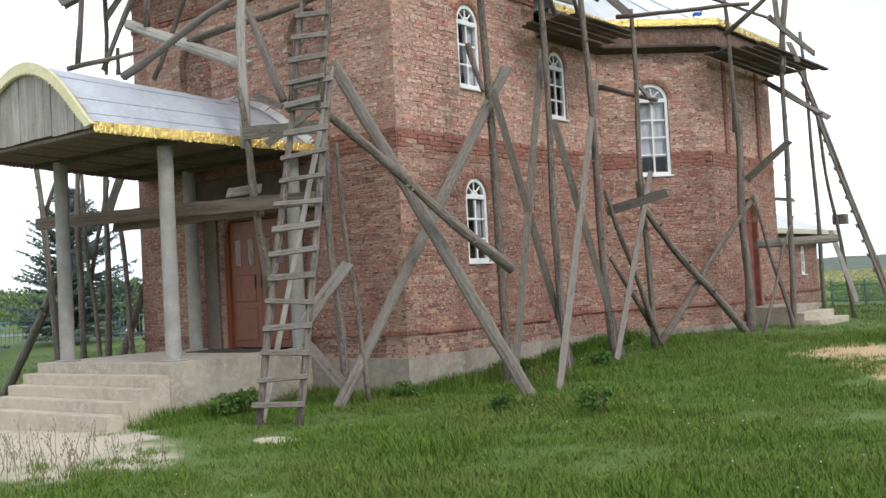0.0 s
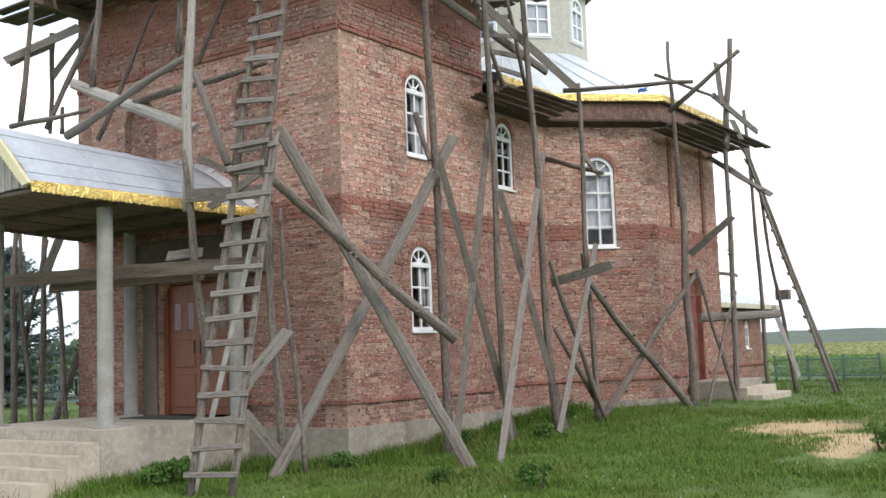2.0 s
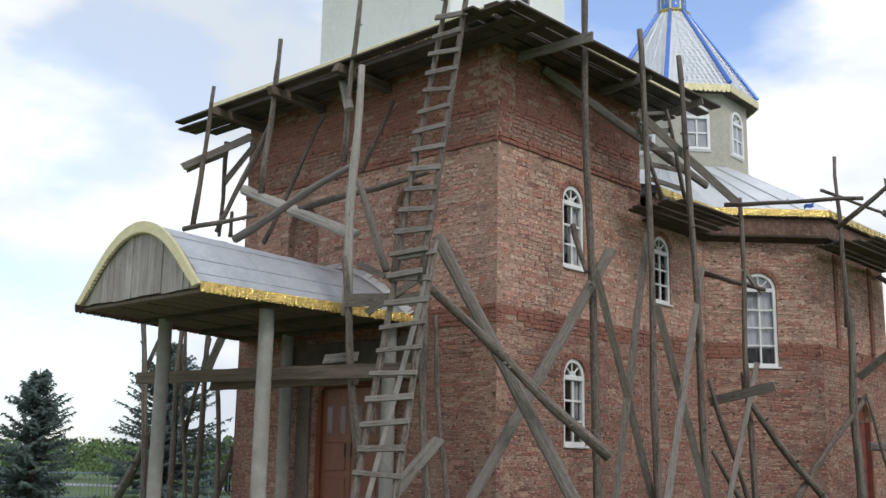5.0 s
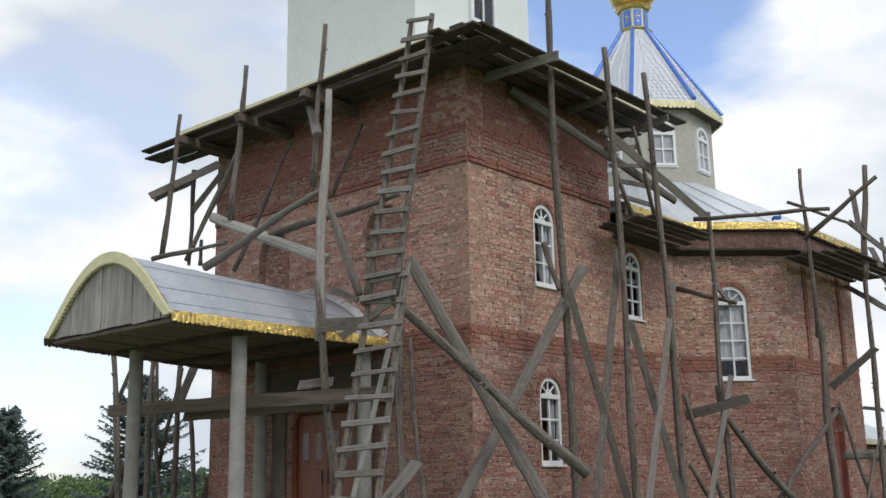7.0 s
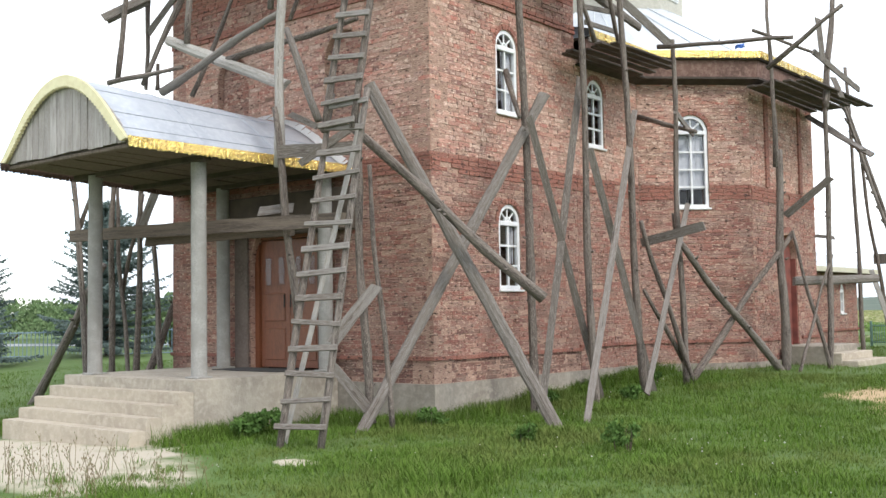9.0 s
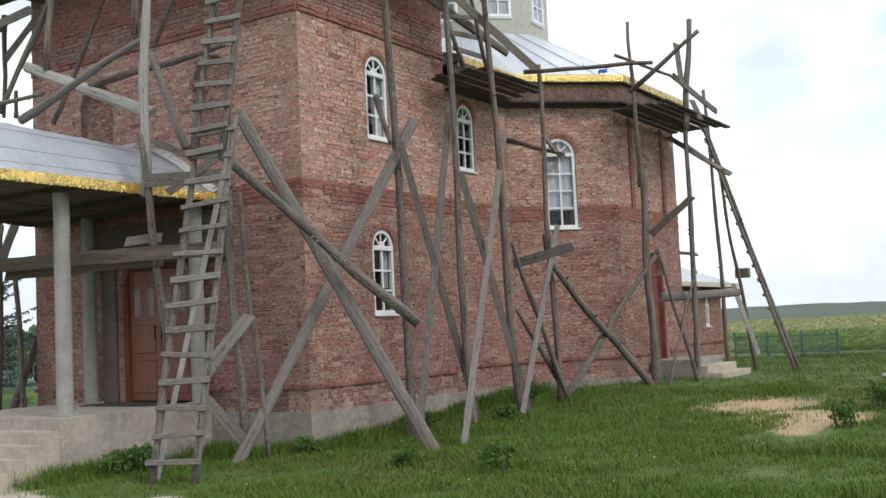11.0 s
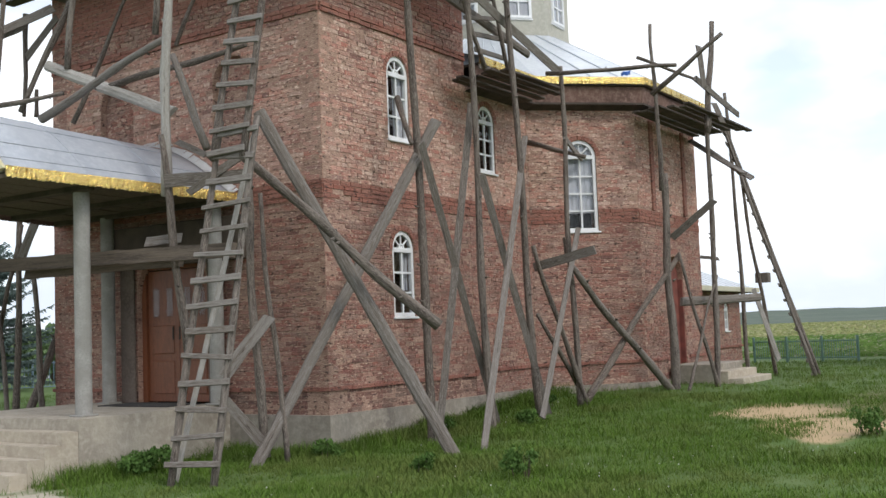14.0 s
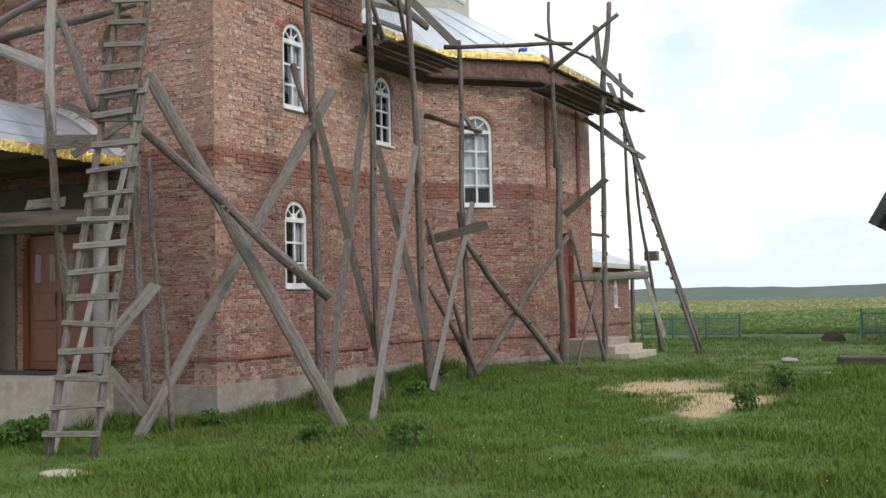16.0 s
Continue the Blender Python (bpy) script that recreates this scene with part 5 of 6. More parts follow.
def ladder(foot_l, foot_r, top_l, top_r, rungs, label, r=0.045, start=0.02, stop=0.98):
    t = thing("wooden_ladder", label, "ladder", "ladders")
    fl, fr, tl, tr = (Vector(v) for v in (foot_l, foot_r, top_l, top_r))
    for a, b in ((fl, tl), (fr, tr)):
        m, length = frame_along(a, b)
        bm = bmesh.new()
        rod(bm, (0, 0, 0), (0, 0, length), r, r * 0.8, 8, max(6, int(length / 0.4)), 0.010, rng)
        part("rail", bm, M_LOG, t, smooth=True).matrix_basis = m
    out = (tl - fl).cross(fr - fl).normalized()
    if out.y > 0:
        out = -out
    for i in range(rungs):
        f = start + (stop - start) * i / max(1, rungs - 1)
        a, b = fl.lerp(tl, f), fr.lerp(tr, f)
        d = (b - a).normalized()
        tilt = (tl - fl).normalized() * rng.uniform(-0.025, 0.025)
        o = out * (r + 0.012)
        m, length = frame_along(a - d * rng.uniform(0.04, 0.09) - tilt + o, b + d * rng.uniform(0.04, 0.09) + tilt + o, out)
        h, k = 0.034 * rng.uniform(0.8, 1.2), 0.016
        bm = bmesh.new()
        box(bm, (-h, -k, 0), (h, k, length), bevel=0.006)
        part("rung", bm, M_WOOD, t).matrix_basis = m
    return t


ladder((-0.03, -2.74, 0.22), (0.47, -2.58, 0.22), (-0.07, -1.80, 4.5), (0.47, -1.74, 4.5), 14, "weathered home-made wooden ladder standing in grass", start=0.066, stop=0.957)
ladder((-0.06, -1.95, 4.0), (0.38, -1.90, 4.0), (-0.06, -1.05, 8.1), (0.32, -1.06, 8.05), 15, "weathered home-made ladder up to the tower eaves")
ladder((0.85, 2.96, 5.9), (0.85, 3.73, 5.9), (0.85, 2.24, 7.1), (0.85, 3.16, 7.4), 6, "short dark wooden ladder between two scaffold levels", 0.035)
ladder((3.70, 10.19, 0.66), (3.56, 11.0, 0.66), (1.98, 10.4, 6.2), (1.88, 10.9, 6.2), 19, "long wooden ladder leaning on the far scaffold", 0.04)


def platform(name, poly_line, z, width, label, boards=4):
    """Loose scaffold boards laid side by side along a line."""
    t = thing(name, label, "platform", "scaffold platforms")
    for a, b in zip(poly_line, poly_line[1:]):
        a, b = Vector((*a, z)), Vector((*b, z))
        d = (b - a).normalized()
        n = Vector((d.y, -d.x, 0))
        for i in range(boards):
            o = n * (width * (i + 0.5) / boards)
            bm = bmesh.new()
            m = Matrix.Identity(4)
            m.col[0][:3], m.col[1][:3], m.col[3][:3] = d, -n, a + o + Vector((0, 0, rng.uniform(-0.012, 0.012)))
            w = width / boards / 2 - 0.012
            w *= rng.uniform(0.8, 1.0)
            tilt = pose(0, 0, rng.uniform(-0.02, 0.02), 0, rng.uniform(-0.35, 0.35), rng.uniform(-0.7, 0.7))
            box(bm, (-rng.uniform(0.02, 0.45), -w, -0.018), ((b - a).length + rng.uniform(0.0, 0.45), w, 0.018), m @ tilt, 0.005)
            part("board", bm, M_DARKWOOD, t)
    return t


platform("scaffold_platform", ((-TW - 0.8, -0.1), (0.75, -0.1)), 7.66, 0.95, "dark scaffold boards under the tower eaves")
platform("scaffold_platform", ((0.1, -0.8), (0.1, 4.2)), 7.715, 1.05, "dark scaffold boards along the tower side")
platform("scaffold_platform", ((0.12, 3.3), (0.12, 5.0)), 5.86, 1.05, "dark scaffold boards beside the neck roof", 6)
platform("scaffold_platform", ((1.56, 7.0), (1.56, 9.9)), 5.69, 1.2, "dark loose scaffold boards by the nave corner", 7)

bm = bmesh.new()
box(bm, (1.78, 12.9, 2.7), (2.08, 13.1, 2.92), bevel=0.01)
tagged(part("timber_block", bm, M_LOG), "dark timber block nailed to the far ladder prop", "block")


# ---- fences, trees, far things ----
def fence(name, a, b, h, n, material, label, picket=0.009):
    t = thing(name, label, "fence", "fences")
    a, b = Vector(a), Vector(b)
    for f in (0, 0.33, 0.67, 1.0):
        p = a.lerp(b, f)
        bm = bmesh.new()
        rod(bm, p - Vector((0, 0, 0.2)), p + Vector((0, 0, h + 0.08)), 0.035, 0.035, 8)
        part("post", bm, material, t)
    for z in (0.15, h - 0.05):
        bm = bmesh.new()
        rod(bm, a + Vector((0, 0, z)), b + Vector((0, 0, z)), 0.018, 0.018, 6)
        part("rail", bm, material, t)
    me = None
    for i in range(n):
        p = a.lerp(b, (i + 0.5) / n)
        if me is None:
            bm = bmesh.new()
            rod(bm, (0, 0, 0.08), (0, 0, h), picket, picket, 5)
            me = bpy.data.meshes.new("picket")
            bm.to_mesh(me)
            bm.free()
            me.materials.append(material)
        ob = new("picket", me)
        ob.parent = t
        ob.location = p
    return t


fence("metal_fence", (0.2, 17.6, 0.70), (3.0, 17.0, 0.70), 0.62, 44, M_FENCE, "low green painted metal bar fence", 0.011)
fence("metal_fence", (5.95, 17.0, 0.74), (8.6, 17.6, 0.74), 0.66, 40, M_FENCE, "low green painted metal bar fence", 0.011)
fence("metal_fence", (-26.5, 2.0, 0.42), (-17.5, 14.0, 0.5), 0.95, 120, M_FENCEB, "blue grey metal bar fence by the road", 0.012)


def spruce(x, y, h, seed, reach=0.31):
    r = random.Random(seed)
    z0 = ground_z(x, y)
    t = thing("spruce_tree", "dark blue-green young spruce beyond the churchyard", "tree", "spruces", at=(0, 0, 0))
    bm = bmesh.new()
    rod(bm, (x, y, z0 - 0.1), (x, y, z0 + h), 0.13, 0.012, 8, 12, 0.01, r)
    part("trunk", bm, M_BARK, t)
    verts, faces = [], []
    whorls = int(h * 5.5)
    for i in range(whorls * 8):
        f = min(0.99, (i // 8 + r.uniform(-0.45, 0.45)) / whorls)
        f = max(0.0, f)
        z = z0 + 0.35 + (h - 0.4) * f
        a = r.uniform(0, 6.283)
        ln = ((1 - f) ** 0.8 * h * reach + 0.06) * r.uniform(0.55, 1.2)
        droop = -0.25 * ln * (1 - f) + 0.45 * ln * f
        steps_n = int(5 + ln * 15)
        for s in range(steps_n):
            g = (s + 0.6) / steps_n
            p = Vector((x + math.cos(a) * ln * g, y + math.sin(a) * ln * g, z + droop * g + 0.22 * ln * g * g))
            for q in (-1, 1, r.choice((-1, 1))):
                w = (0.26 * (1 - g) + 0.10) * r.uniform(0.6, 1.25)
                b2 = a + q * r.uniform(0.4, 1.3)
                tip = p + Vector((math.cos(b2) * w, math.sin(b2) * w, r.uniform(-0.12, 0.05)))
                o = Vector((-math.sin(b2), math.cos(b2), r.uniform(-0.5, 0.5))) * 0.028
                u = Vector((0, 0, r.uniform(0.02, 0.05)))
                n = len(verts)
                verts += [(p + o)[:], (p - o)[:], tip[:], (p.lerp(tip, 0.5) + u)[:]]
                faces += [(n, n + 3, n + 2), (n + 3, n + 1, n + 2), (n, n + 1, n + 3)]
    me = bpy.data.meshes.new("crown")
    me.from_pydata(verts, [], faces)
    me.materials.append(M_SPRUCE)
    ob = new("crown", me)
    ob.parent = t
    return t


def leafy(name, x, y, w, h, seed, label, count=2600, leaf=0.11, stem=True, z0=None):
    """A bush: forked stems and a crown of many leaf clumps with gaps."""
    r = random.Random(seed)
    z0 = ground_z(x, y) if z0 is None else z0
    t = thing(name, label, "bush" if h < 4 else "tree", "bushes and trees")
    bm = bmesh.new()
    for i in range(5):
        a = r.uniform(0, 6.28)
        rod(bm, (x + 0.08 * math.cos(a), y + 0.08 * math.sin(a), z0 - 0.1), (x + w * 0.3 * math.cos(a), y + w * 0.3 * math.sin(a), z0 + h * r.uniform(0.6, 0.85)), 0.05 * min(1, h / 1.6), 0.012 * min(1, h / 1.2), 6, 5, 0.02 * min(1, h), r)
    part("trunk", bm, M_BARK, t)
    lobes = [(r.uniform(-0.36, 0.36) * w, r.uniform(-0.36, 0.36) * w, r.uniform(0.3, 0.82) * h, r.uniform(0.17, 0.3)) for _ in range(11)]
    verts, faces = [], []
    for i in range(count):
        lx, ly, lz, lr = r.choice(lobes)
        d = Vector((r.gauss(0, 1), r.gauss(0, 1), r.gauss(0, 0.8)))
        d = d.normalized() * (r.random() ** 0.35)
        c = Vector((x + lx + d.x * lr * w, y + ly + d.y * lr * w, max(z0 + 0.05, z0 + lz + d.z * lr * h)))
        q = Euler((r.uniform(0, 6.28), r.uniform(0, 6.28), r.uniform(0, 6.28))).to_matrix()
        s = leaf * r.uniform(0.6, 1.4)
        n = len(verts)
        verts += [(c + q @ Vector(p) * s)[:] for p in ((-0.5, 0, 0), (0, -0.35, 0.1), (0.6, 0, 0), (0, 0.35, 0.1))]
        faces.append((n, n + 1, n + 2, n + 3))
    me = bpy.data.meshes.new("crown")
    me.from_pydata(verts, [], faces)
    me.materials.append(M_LEAF if h > 1 else M_WEED)
    ob = new("crown", me)
    ob.parent = t
    return t


spruce(-20.0, 3.7, 3.9, 3, 0.46)
spruce(-20.0, 8.1, 4.9, 4, 0.5)
for i, (x, y, w, h) in enumerate(((-30, 22, 7, 1.8), (-36, 16, 8, 2.1), (-42, 12, 9, 2.1), (-24, 26, 7, 1.8), (-33, 8, 6, 1.5), (-48, 20, 10, 2.4), (-22.5, 12.5, 2.6, 2.0), (-52, 8, 10, 2.4), (-22, 20, 4, 1.7), (-45, 28, 9, 2.3), (-38, 32, 9, 2.2))):
    leafy("bush", x, y, w, h, 20 + i, "loose green bush beyond the road", 5200, 0.17)
leafy("elder_bush", -1.1, -2.2, 0.62, 0.34, 60, "low dark green bush beside the steps", 1500, 0.045)
leafy("burdock_clump", 0.25, -0.35, 0.4, 0.24, 61, "green weeds at the plinth", 420, 0.05)

for i, (x, y, h) in enumerate(((3.46, -1.05, 0.30), (2.2, -1.03, 0.22), (1.5, 2.6, 0.26), (6.26, 2.42, 0.38), (6.4, 3.9, 0.34), (0.5, 2.0, 0.25), (0.9, 4.4, 0.22))):
    leafy("weed_clump", x, y, h * 1.2, h, 80 + i, "leafy weed clump standing in the meadow", 420, 0.045)


def far_land():
    bm = bmesh.new()
    # road beyond the fence
    quad(bm, (-60, 2.0, 0.60), (-22.0, 18.0, 0.66), (-24.0, 21.0, 0.66), (-64, 6.0, 0.60))
    tagged(part("road", bm, M_WATER), "pale grey road beyond the fence", "road", kind="structure")
    # low wooded ridge on the horizon
    r = random.Random(11)
    verts, faces = [], []
    n = 160
    for k in range(n + 1):
        a = radians(-70 + 190 * k / n)
        d = 620
        x, y = 9 + d * math.sin(a) * -1, -11 + d * math.cos(a)
        h = 5.6 + 1.6 * math.sin(a * 3.1 + 0.6) + 1.2 * noise.noise(Vector((a * 9, 0, 0))) + r.uniform(-0.4, 0.4)
        verts += [(9 - 330 * math.sin(a), -11 + 330 * math.cos(a), 0.74 + 0.12 * noise.noise(Vector((a * 30, 3, 0)))), (x, y, max(3, h)), (x - 90 * math.sin(a), y + 90 * math.cos(a), max(3, h) * 0.8), (x - 90 * math.sin(a), y + 90 * math.cos(a), -2)]
        if k:
            b = 4 * k
            for j in range(3):
                faces.append((b - 4 + j, b + j, b + j + 1, b - 3 + j))
    me = bpy.data.meshes.new("wooded_ridge")
    me.from_pydata(verts, [], faces)
    me.materials.append(mat("far_woods", (0.062, 0.088, 0.058), 0.95, vary=(0.10, 0.125, 0.085), scale=0.03, fine=(0.045, 0.068, 0.05)))
    tagged(new("wooded_ridge", me), "low hazy wooded ridge on the horizon", "hill", kind="structure")


far_land()


def crops(name, near, far, count, material, label, seed):
    """Tall weeds and crop rows in the field beyond the fence."""
    r = np.random.RandomState(seed)
    verts, faces = [], []
    for i in range(count):
        f = r.rand()
        d = near + (far - near) * f ** 2.0
        a = radians(r.uniform(-14, 22))
        x, y = 9.1 - d * math.sin(a), -11 + d * math.cos(a)
        if x < -3 and y < 40 or y < 20.5 - 0.25 * (x - 4):
            continue
        band = noise.noise(Vector((x * 0.03, y * 0.09, 2)))
        h = (0.10 + 0.22 * max(0, band + 0.3)) * r.uniform(0.4, 1.2) * min(1.0, 0.35 + (d - near) / 14)
        s = 0.10 + d * 0.0016
        b = r.uniform(0, 3.14)
        dx, dy = math.cos(b) * s, math.sin(b) * s
        z = ground_z(x, y)
        n = len(verts)
        verts += [(x - dx, y - dy, z), (x + dx, y + dy, z), (x + dx * 0.5, y + dy * 0.5, z + h), (x - dx * 0.7, y - dy * 0.7, z + h * 0.8)]
        faces.append((n, n + 1, n + 2, n + 3))
    me = bpy.data.meshes.new("field_crops")
    me.from_pydata(verts, [], faces)
    me.materials.append(material)
    tagged(new(name, me), label, "crops", kind="stuff")


crops("field_crops", 32, 76, 44000, M_CROP, "lush green field plants beyond the fence", 9)
crops("hay_field", 72, 328, 36000, M_HAY, "pale yellowing hay meadow farther off", 10)

# earth heap, slab, stones
bm = bmesh.new()
bmesh.ops.create_icosphere(bm, subdivisions=3, radius=1.0)
for v in bm.verts:
    v.co = Vector((v.co.x * 0.27, v.co.y * 0.3, max(-0.1, v.co.z) * 0.24)) * (1 + 0.35 * noise.noise(v.co * 3) + 0.12 * noise.noise(v.co * 9)) + Vector((5.45, 15.9, 0.72))
tagged(part("earth_heap", bm, mat("dark_earth", (0.09, 0.065, 0.05), 0.95, vary=(0.06, 0.05, 0.035), scale=4, bump=0.8), smooth=True), "small heap of dark earth in the grass", "heap")
bm = bmesh.new()
box(bm, (6.7, 7.1, 0.5), (8.6, 7.6, 0.84), bevel=0.02)
tagged(part("timber_sleeper", bm, M_DARKWOOD), "old dark timber sleeper lying in the grass", "timber")
for x, y, s in ((6.76, 5.64, 0.08), (5.87, 7.57, 0.12)):
    bm = bmesh.new()
    bmesh.ops.create_icosphere(bm, subdivisions=2, radius=s)
    for v in bm.verts:
        v.co = Vector((v.co.x * 1.3, v.co.y, v.co.z * 0.45)) * (1 + 0.3 * noise.noise(v.co * 6)) + Vector((x, y, ground_z(x, y) + s * 0.3))
    tagged(part("stone", bm, M_STONE), "pale stone lying in the grass", "stone", "stones")

# neighbouring house
house = thing("neighbour_house", "cream rendered house with dark sheet roof", "house", kind="structure")
HX, HY, HW, HD = 7.1, 14.0, 4.6, 8.0
bm = bmesh.new()
box(bm, (HX, HY, 0.3), (HX + HW, HY + HD, 3.5))
part("wall", bm, M_CREAM, house)
bm = bmesh.new()
quad(bm, (HX + 0.002, HY + 0.02, 3.45), (HX + HW, HY + 0.02, 3.45), (HX + HW / 2, HY + 0.02, 7.6))
part("gable", bm, M_CREAM, house)
for s in (-1, 1):
    bm = bmesh.new()
    xm = HX + HW / 2
    p = [(xm + s * (HW / 2 + 0.42), HY - 0.35, 3.30), (xm, HY - 0.35, 8.0), (xm, HY + HD + 0.3, 8.0), (xm + s * (HW / 2 + 0.42), HY + HD + 0.3, 3.30)]
    v = [bm.verts.new(q) for q in p]
    w = [bm.verts.new((q[0] + s * 0.13, q[1], q[2] + 0.07)) for q in p]
    bm.faces.new(v)
    bm.faces.new(w[::-1])
    for j in range(4):
        bm.faces.new((v[(j + 1) % 4], v[j], w[j], w[(j + 1) % 4]))
    bmesh.ops.recalc_face_normals(bm, faces=bm.faces)
    part("roof", bm, M_SLATE, house, "dark sheet roof with overhanging verge")


# ---- grass ----
def blades(name, count, place, size, material, label, seed=1):
    """Bent blades as narrow two-part strips, joined into one sheet of turf."""
    r = np.random.RandomState(seed)
    verts, faces = [], []
    done = 0
    while done < count:
        x, y = place(r)
        z = ground_top(x, y) - 0.025
        patch = 1 + 0.6 * noise.noise(Vector((x * 0.55, y * 0.55, 4))) + 0.45 * noise.noise(Vector((x * 1.9, y * 1.9, 8)))
        if under_cover(x, y):
            continue
        for _ in range(5):
            bx, by = x + r.normal(0, 0.06), y + r.normal(0, 0.06)
            h = size * patch * r.uniform(0.45, 1.3)
            a = r.uniform(0, 6.283)
            lean = r.uniform(0.15, 1.0) * h
            w = 0.0022 + 0.003 * r.rand()
            dx, dy = math.cos(a), math.sin(a)
            n = len(verts)
            verts += [(bx - dy * w, by + dx * w, z), (bx + dy * w, by - dx * w, z),
                      (bx - dy * w * 0.8 + dx * lean * 0.35, by + dx * w * 0.8 + dy * lean * 0.35, z + h * 0.6),
                      (bx + dy * w * 0.8 + dx * lean * 0.35, by - dx * w * 0.8 + dy * lean * 0.35, z + h * 0.6),
                      (bx + dx * lean, by + dy * lean, z + h)]
            faces += [(n, n + 1, n + 3, n + 2), (n + 2, n + 3, n + 4)]
            done += 1
    me = bpy.data.meshes.new(name)
    me.from_pydata(verts, [], faces)
    me.materials.append(material)
    return tagged(new(name, me), label, "grass", kind="stuff")


def under_cover(x, y):
    if PX0 - 0.05 < x < PX1 + 0.03 and PY - 1.25 < y < 0:
        return True
    if -TW < x < 0 and 0 < y < 17.3 or -1 < x < 1.5 and 7.0 < y < 10.6 or (-1 < x < 1.5 and 5.75 < y <= 7.0 and y - 5.75 > x):
        return True
    if 1.5 < x < 3.2 and 8.2 < y < 9.9:
        return True
    for sx, sy, rx, ry, soft, col in SPOTS[:6]:
        k = math.hypot((x - sx) / rx, (y - sy) / ry) + (0.3 if rx > 3 else 0.9) * noise.noise(Vector((x * 0.9, y * 0.9, 0))) + (0.35 if rx > 3 else 0.9) * noise.noise(Vector((x * 3.1, y * 3.1, 5)))
        if k < (0.95 if rx > 3 else 0.8):
            return (math.sin(x * 917.3 + y * 431.7) * 4375.5) % 1.0 > (0.012 if rx > 3 else 0.06)
    return False


def near_yard(r):
    # denser towards the open yard between the path and the walls
    while True:
        d = 4.5 + 14 * r.rand() ** 1.3
        a = radians(r.uniform(-2, 66) + 90)
        x, y = 9.1 + d * math.cos(a), -11.0 + d * math.sin(a)
        return x, y


def mid_yard(r):
    d = 13 + 17 * r.rand()
    a = radians(r.uniform(-6, 66) + 90)
    return 9.1 + d * math.cos(a), -11.0 + d * math.sin(a)


def wall_foot(r):
    if r.rand() < 0.65:
        return 0.06 + abs(r.normal(0, 0.22)), r.uniform(-0.3, 7.5)
    if r.rand() < 0.5:
        return -1.72 + abs(r.normal(0, 0.28)), r.uniform(-3.75, -1.6)
    return r.uniform(-1.7, 0.2), -0.08 - abs(r.normal(0, 0.3))


blades("grass", 430000, near_yard, 0.082, M_BLADE, "thick green meadow grass in the yard", 1)
blades("grass", 110000, mid_yard, 0.085, M_BLADE, "green meadow grass farther off", 2)
blades("tall_grass", 16000, wall_foot, 0.19, M_BLADE, "tall grass growing along the wall foot", 3)


def rank_patch(r):
    # patches of ranker growth
    while True:
        x, y = near_yard(r)
        if noise.noise(Vector((x * 0.8, y * 0.8, 31))) > 0.32:
            return x, y


blades("tall_grass", 26000, rank_patch, 0.14, M_BLADE, "ranker darker grass in uneven patches", 6)


def seeds():
    r = np.random.RandomState(5)
    verts, faces = [], []
    for i in range(900):
        x, y = near_yard(r)
        if noise.noise(Vector((x * 0.5, y * 0.5, 20))) < 0.05:
            continue
        if under_cover(x, y):
            continue
        z = ground_top(x, y) + r.uniform(0.09, 0.16)
        s = r.uniform(0.004, 0.011)
        n = len(verts)
        verts += [(x - s, y, z), (x, y - s, z), (x + s, y, z), (x, y + s, z), (x, y, z + s), (x, y, z - s)]
        faces += [(n, n + 1, n + 4), (n + 1, n + 2, n + 4), (n + 2, n + 3, n + 4), (n + 3, n, n + 4), (n + 1, n, n + 5), (n + 2, n + 1, n + 5), (n + 3, n + 2, n + 5), (n, n + 3, n + 5)]
    me = bpy.data.meshes.new("wild_flowers")
    me.from_pydata(verts, [], faces)
    me.materials.append(M_SEED)
    tagged(new("wild_flowers", me), "small white flower heads scattered in grass", "flowers", kind="stuff")


seeds()


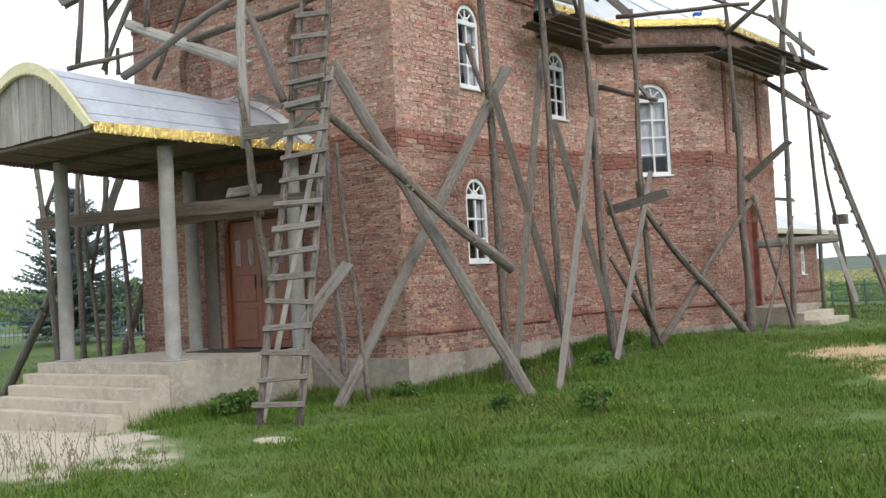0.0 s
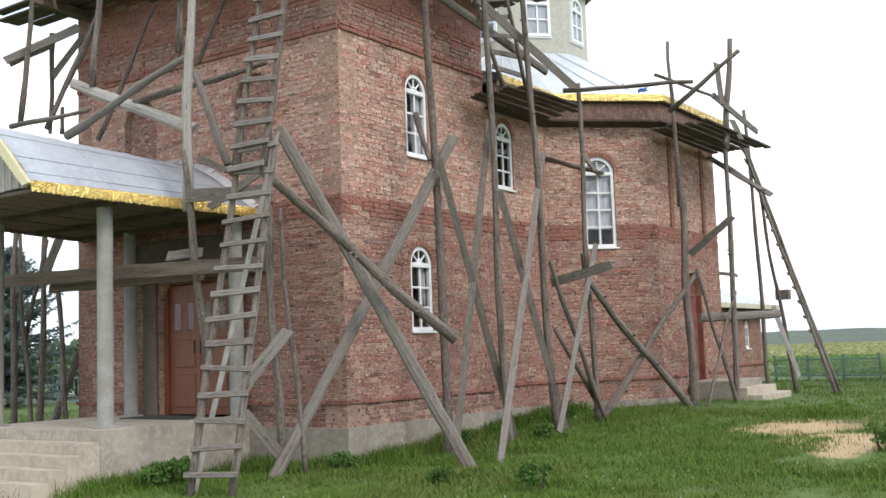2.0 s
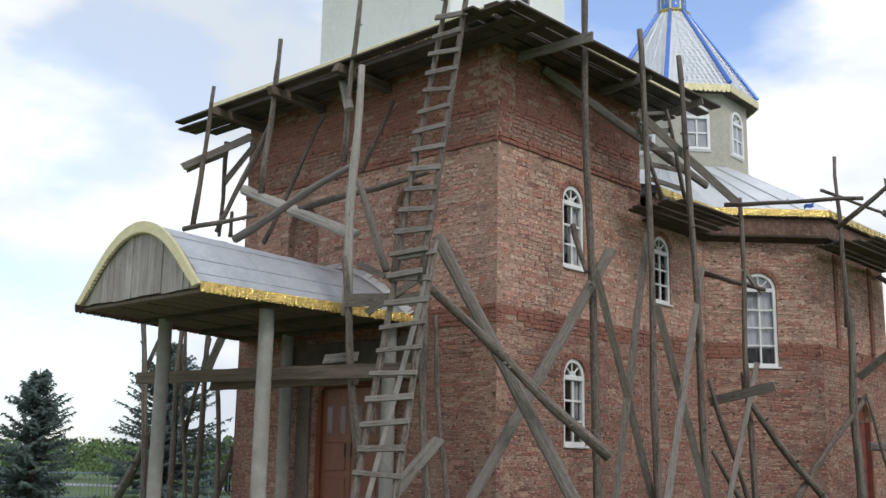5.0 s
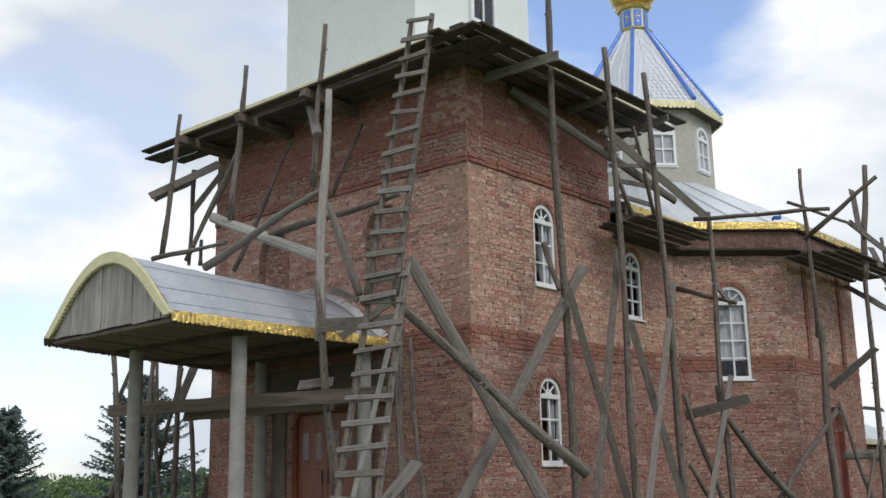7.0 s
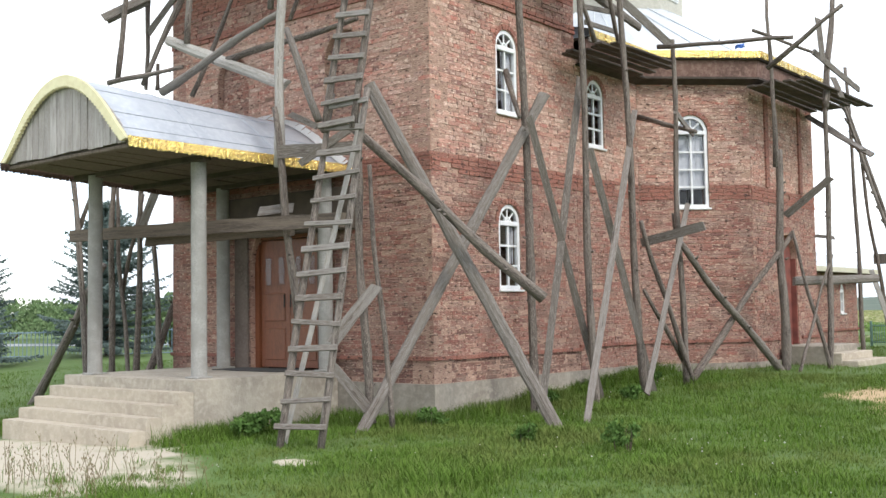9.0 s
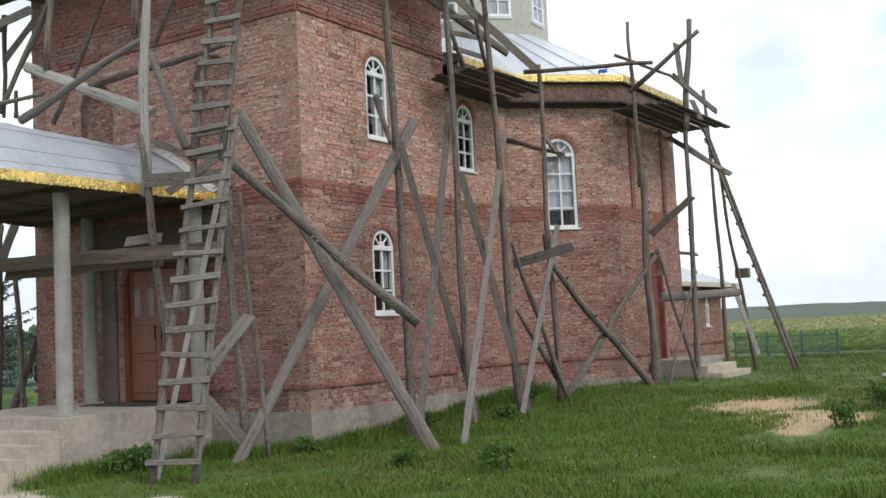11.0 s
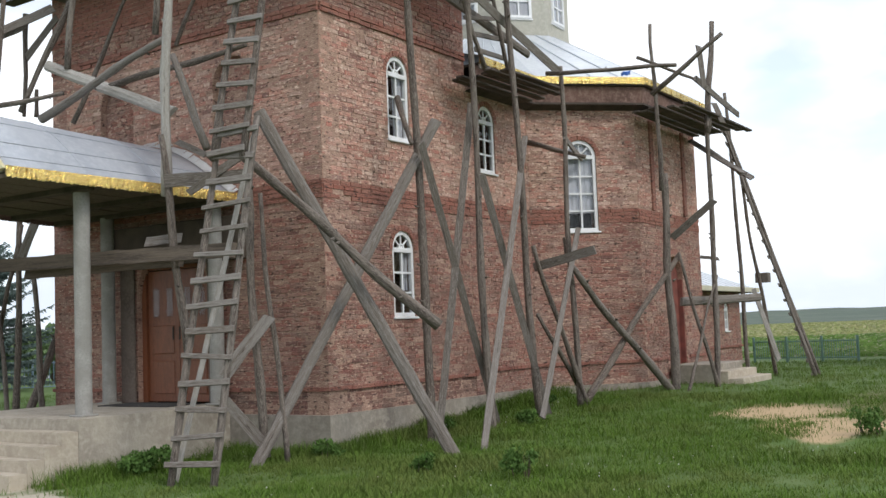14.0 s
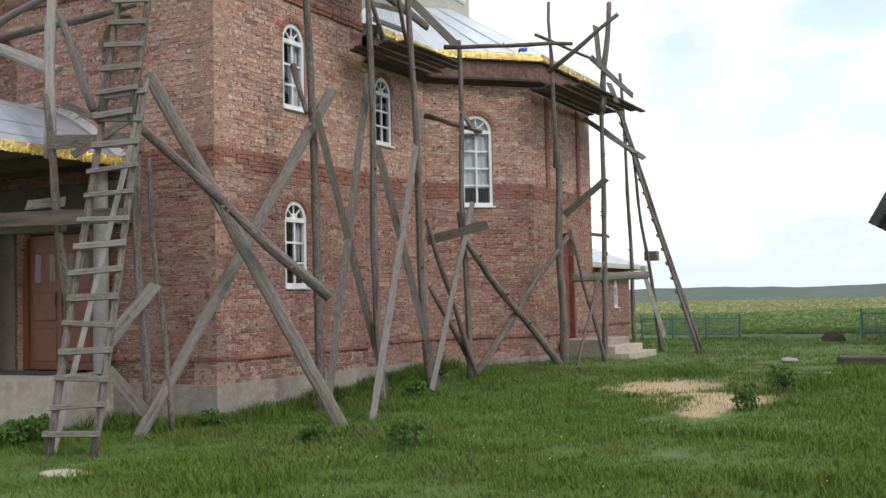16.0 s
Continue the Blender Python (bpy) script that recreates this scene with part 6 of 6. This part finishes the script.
def dry_weeds():
    """Thin branching dry stalks with seed heads along the edge of the sand."""
    r = np.random.RandomState(14)
    bm = bmesh.new()
    for i in range(70):
        x, y = r.uniform(-1.6, 1.2), r.uniform(-6.0, -4.5)
        z, h = ground_top(x, y) - 0.02, r.uniform(0.16, 0.38)
        tip = Vector((x + r.normal(0, 0.05), y + r.normal(0, 0.05), z + h))
        foot = Vector((x, y, z))
        rod(bm, foot, tip, 0.004, 0.002, 4)
        for k in range(4):
            p = foot.lerp(tip, r.uniform(0.45, 0.95))
            q = p + Vector((r.normal(0, 0.035), r.normal(0, 0.035), r.uniform(0.02, 0.07)))
            rod(bm, p, q, 0.002, 0.0015, 3)
            rod(bm, q, q + Vector((0, 0, 0.018)), 0.006, 0.003, 5)
    tagged(part("dry_weeds", bm, M_DRY), "thin dry brownish weed stalks by the sand", "weeds", kind="stuff")


dry_weeds()

# ---- brick courses ----
NEAR = {"wall_tower_side": (0.02, 2.35, 1.95, 3.7), "wall_front": (3.6, 5.63, 1.15, 3.7), "wall_neck": (0.02, 2.0, 1.15, 3.7), "wall_nave_slant": (0.02, 2.04, 1.15, 3.5), "wall_nave_side": (0.02, 1.1, 1.15, 3.7)}
for w, _ in BRICK_WALLS:
    tower = w in (wall_front, wall_side)
    top = w.z1
    if tower:
        zones = ((0, ZL - 0.02, M_BRICKLOW, -0.004), (ZL - 0.02, 3.70, M_BRICK, 0.0), (3.70, 4.01, M_BRICKRED, 0.012), (4.01, 6.30, M_BRICKPALE, 0.0), (6.30, 6.44, M_BRICKRED, 0.03), (6.44, 6.75, M_BRICK, 0.008), (6.75, 6.9, M_BRICKRED, 0.012), (6.9, 9, M_BRICKRED, 0.0))
    elif w is wall_annex:
        zones = ((0, 9, M_BRICK, 0.0),)
    else:
        zones = ((0, 3.70, M_BRICK, 0.0), (3.70, 4.01, M_BRICKRED, 0.012), (4.01, 9, M_BRICKPALE, 0.0))
    near = NEAR.get(w.name)
    close = w.lay(zones, near, cores[w.name])
    if close:
        single_bricks(w, close[:300], cores[w.name])
        if len(close) > 300:
            w_rest = close[300:]
            verts, faces = [], []
            for u0, u1, z, out, tilt in w_rest:
                k = len(verts)
                for uu in (u0, u1):
                    for d in (out, -0.05):
                        for zz in (z - CH / 2, z + CH / 2):
                            verts.append(w.at(uu, d, zz)[:])
                faces += [(k, k + 4, k + 5, k + 1), (k + 1, k + 5, k + 7, k + 3), (k, k + 2, k + 6, k + 4), (k, k + 1, k + 3, k + 2), (k + 4, k + 6, k + 7, k + 5)]
            me = bpy.data.meshes.new("brickwork")
            me.from_pydata(verts, [], faces)
            me.materials.append(M_BRICK)
            ob = new("brickwork", me)
            ob.parent = cores[w.name]
            tagged(ob, kind="stuff")
    ledge(w, ZL if tower else ZL + 0.05, 0.05, 0.035, M_BRICKRED)
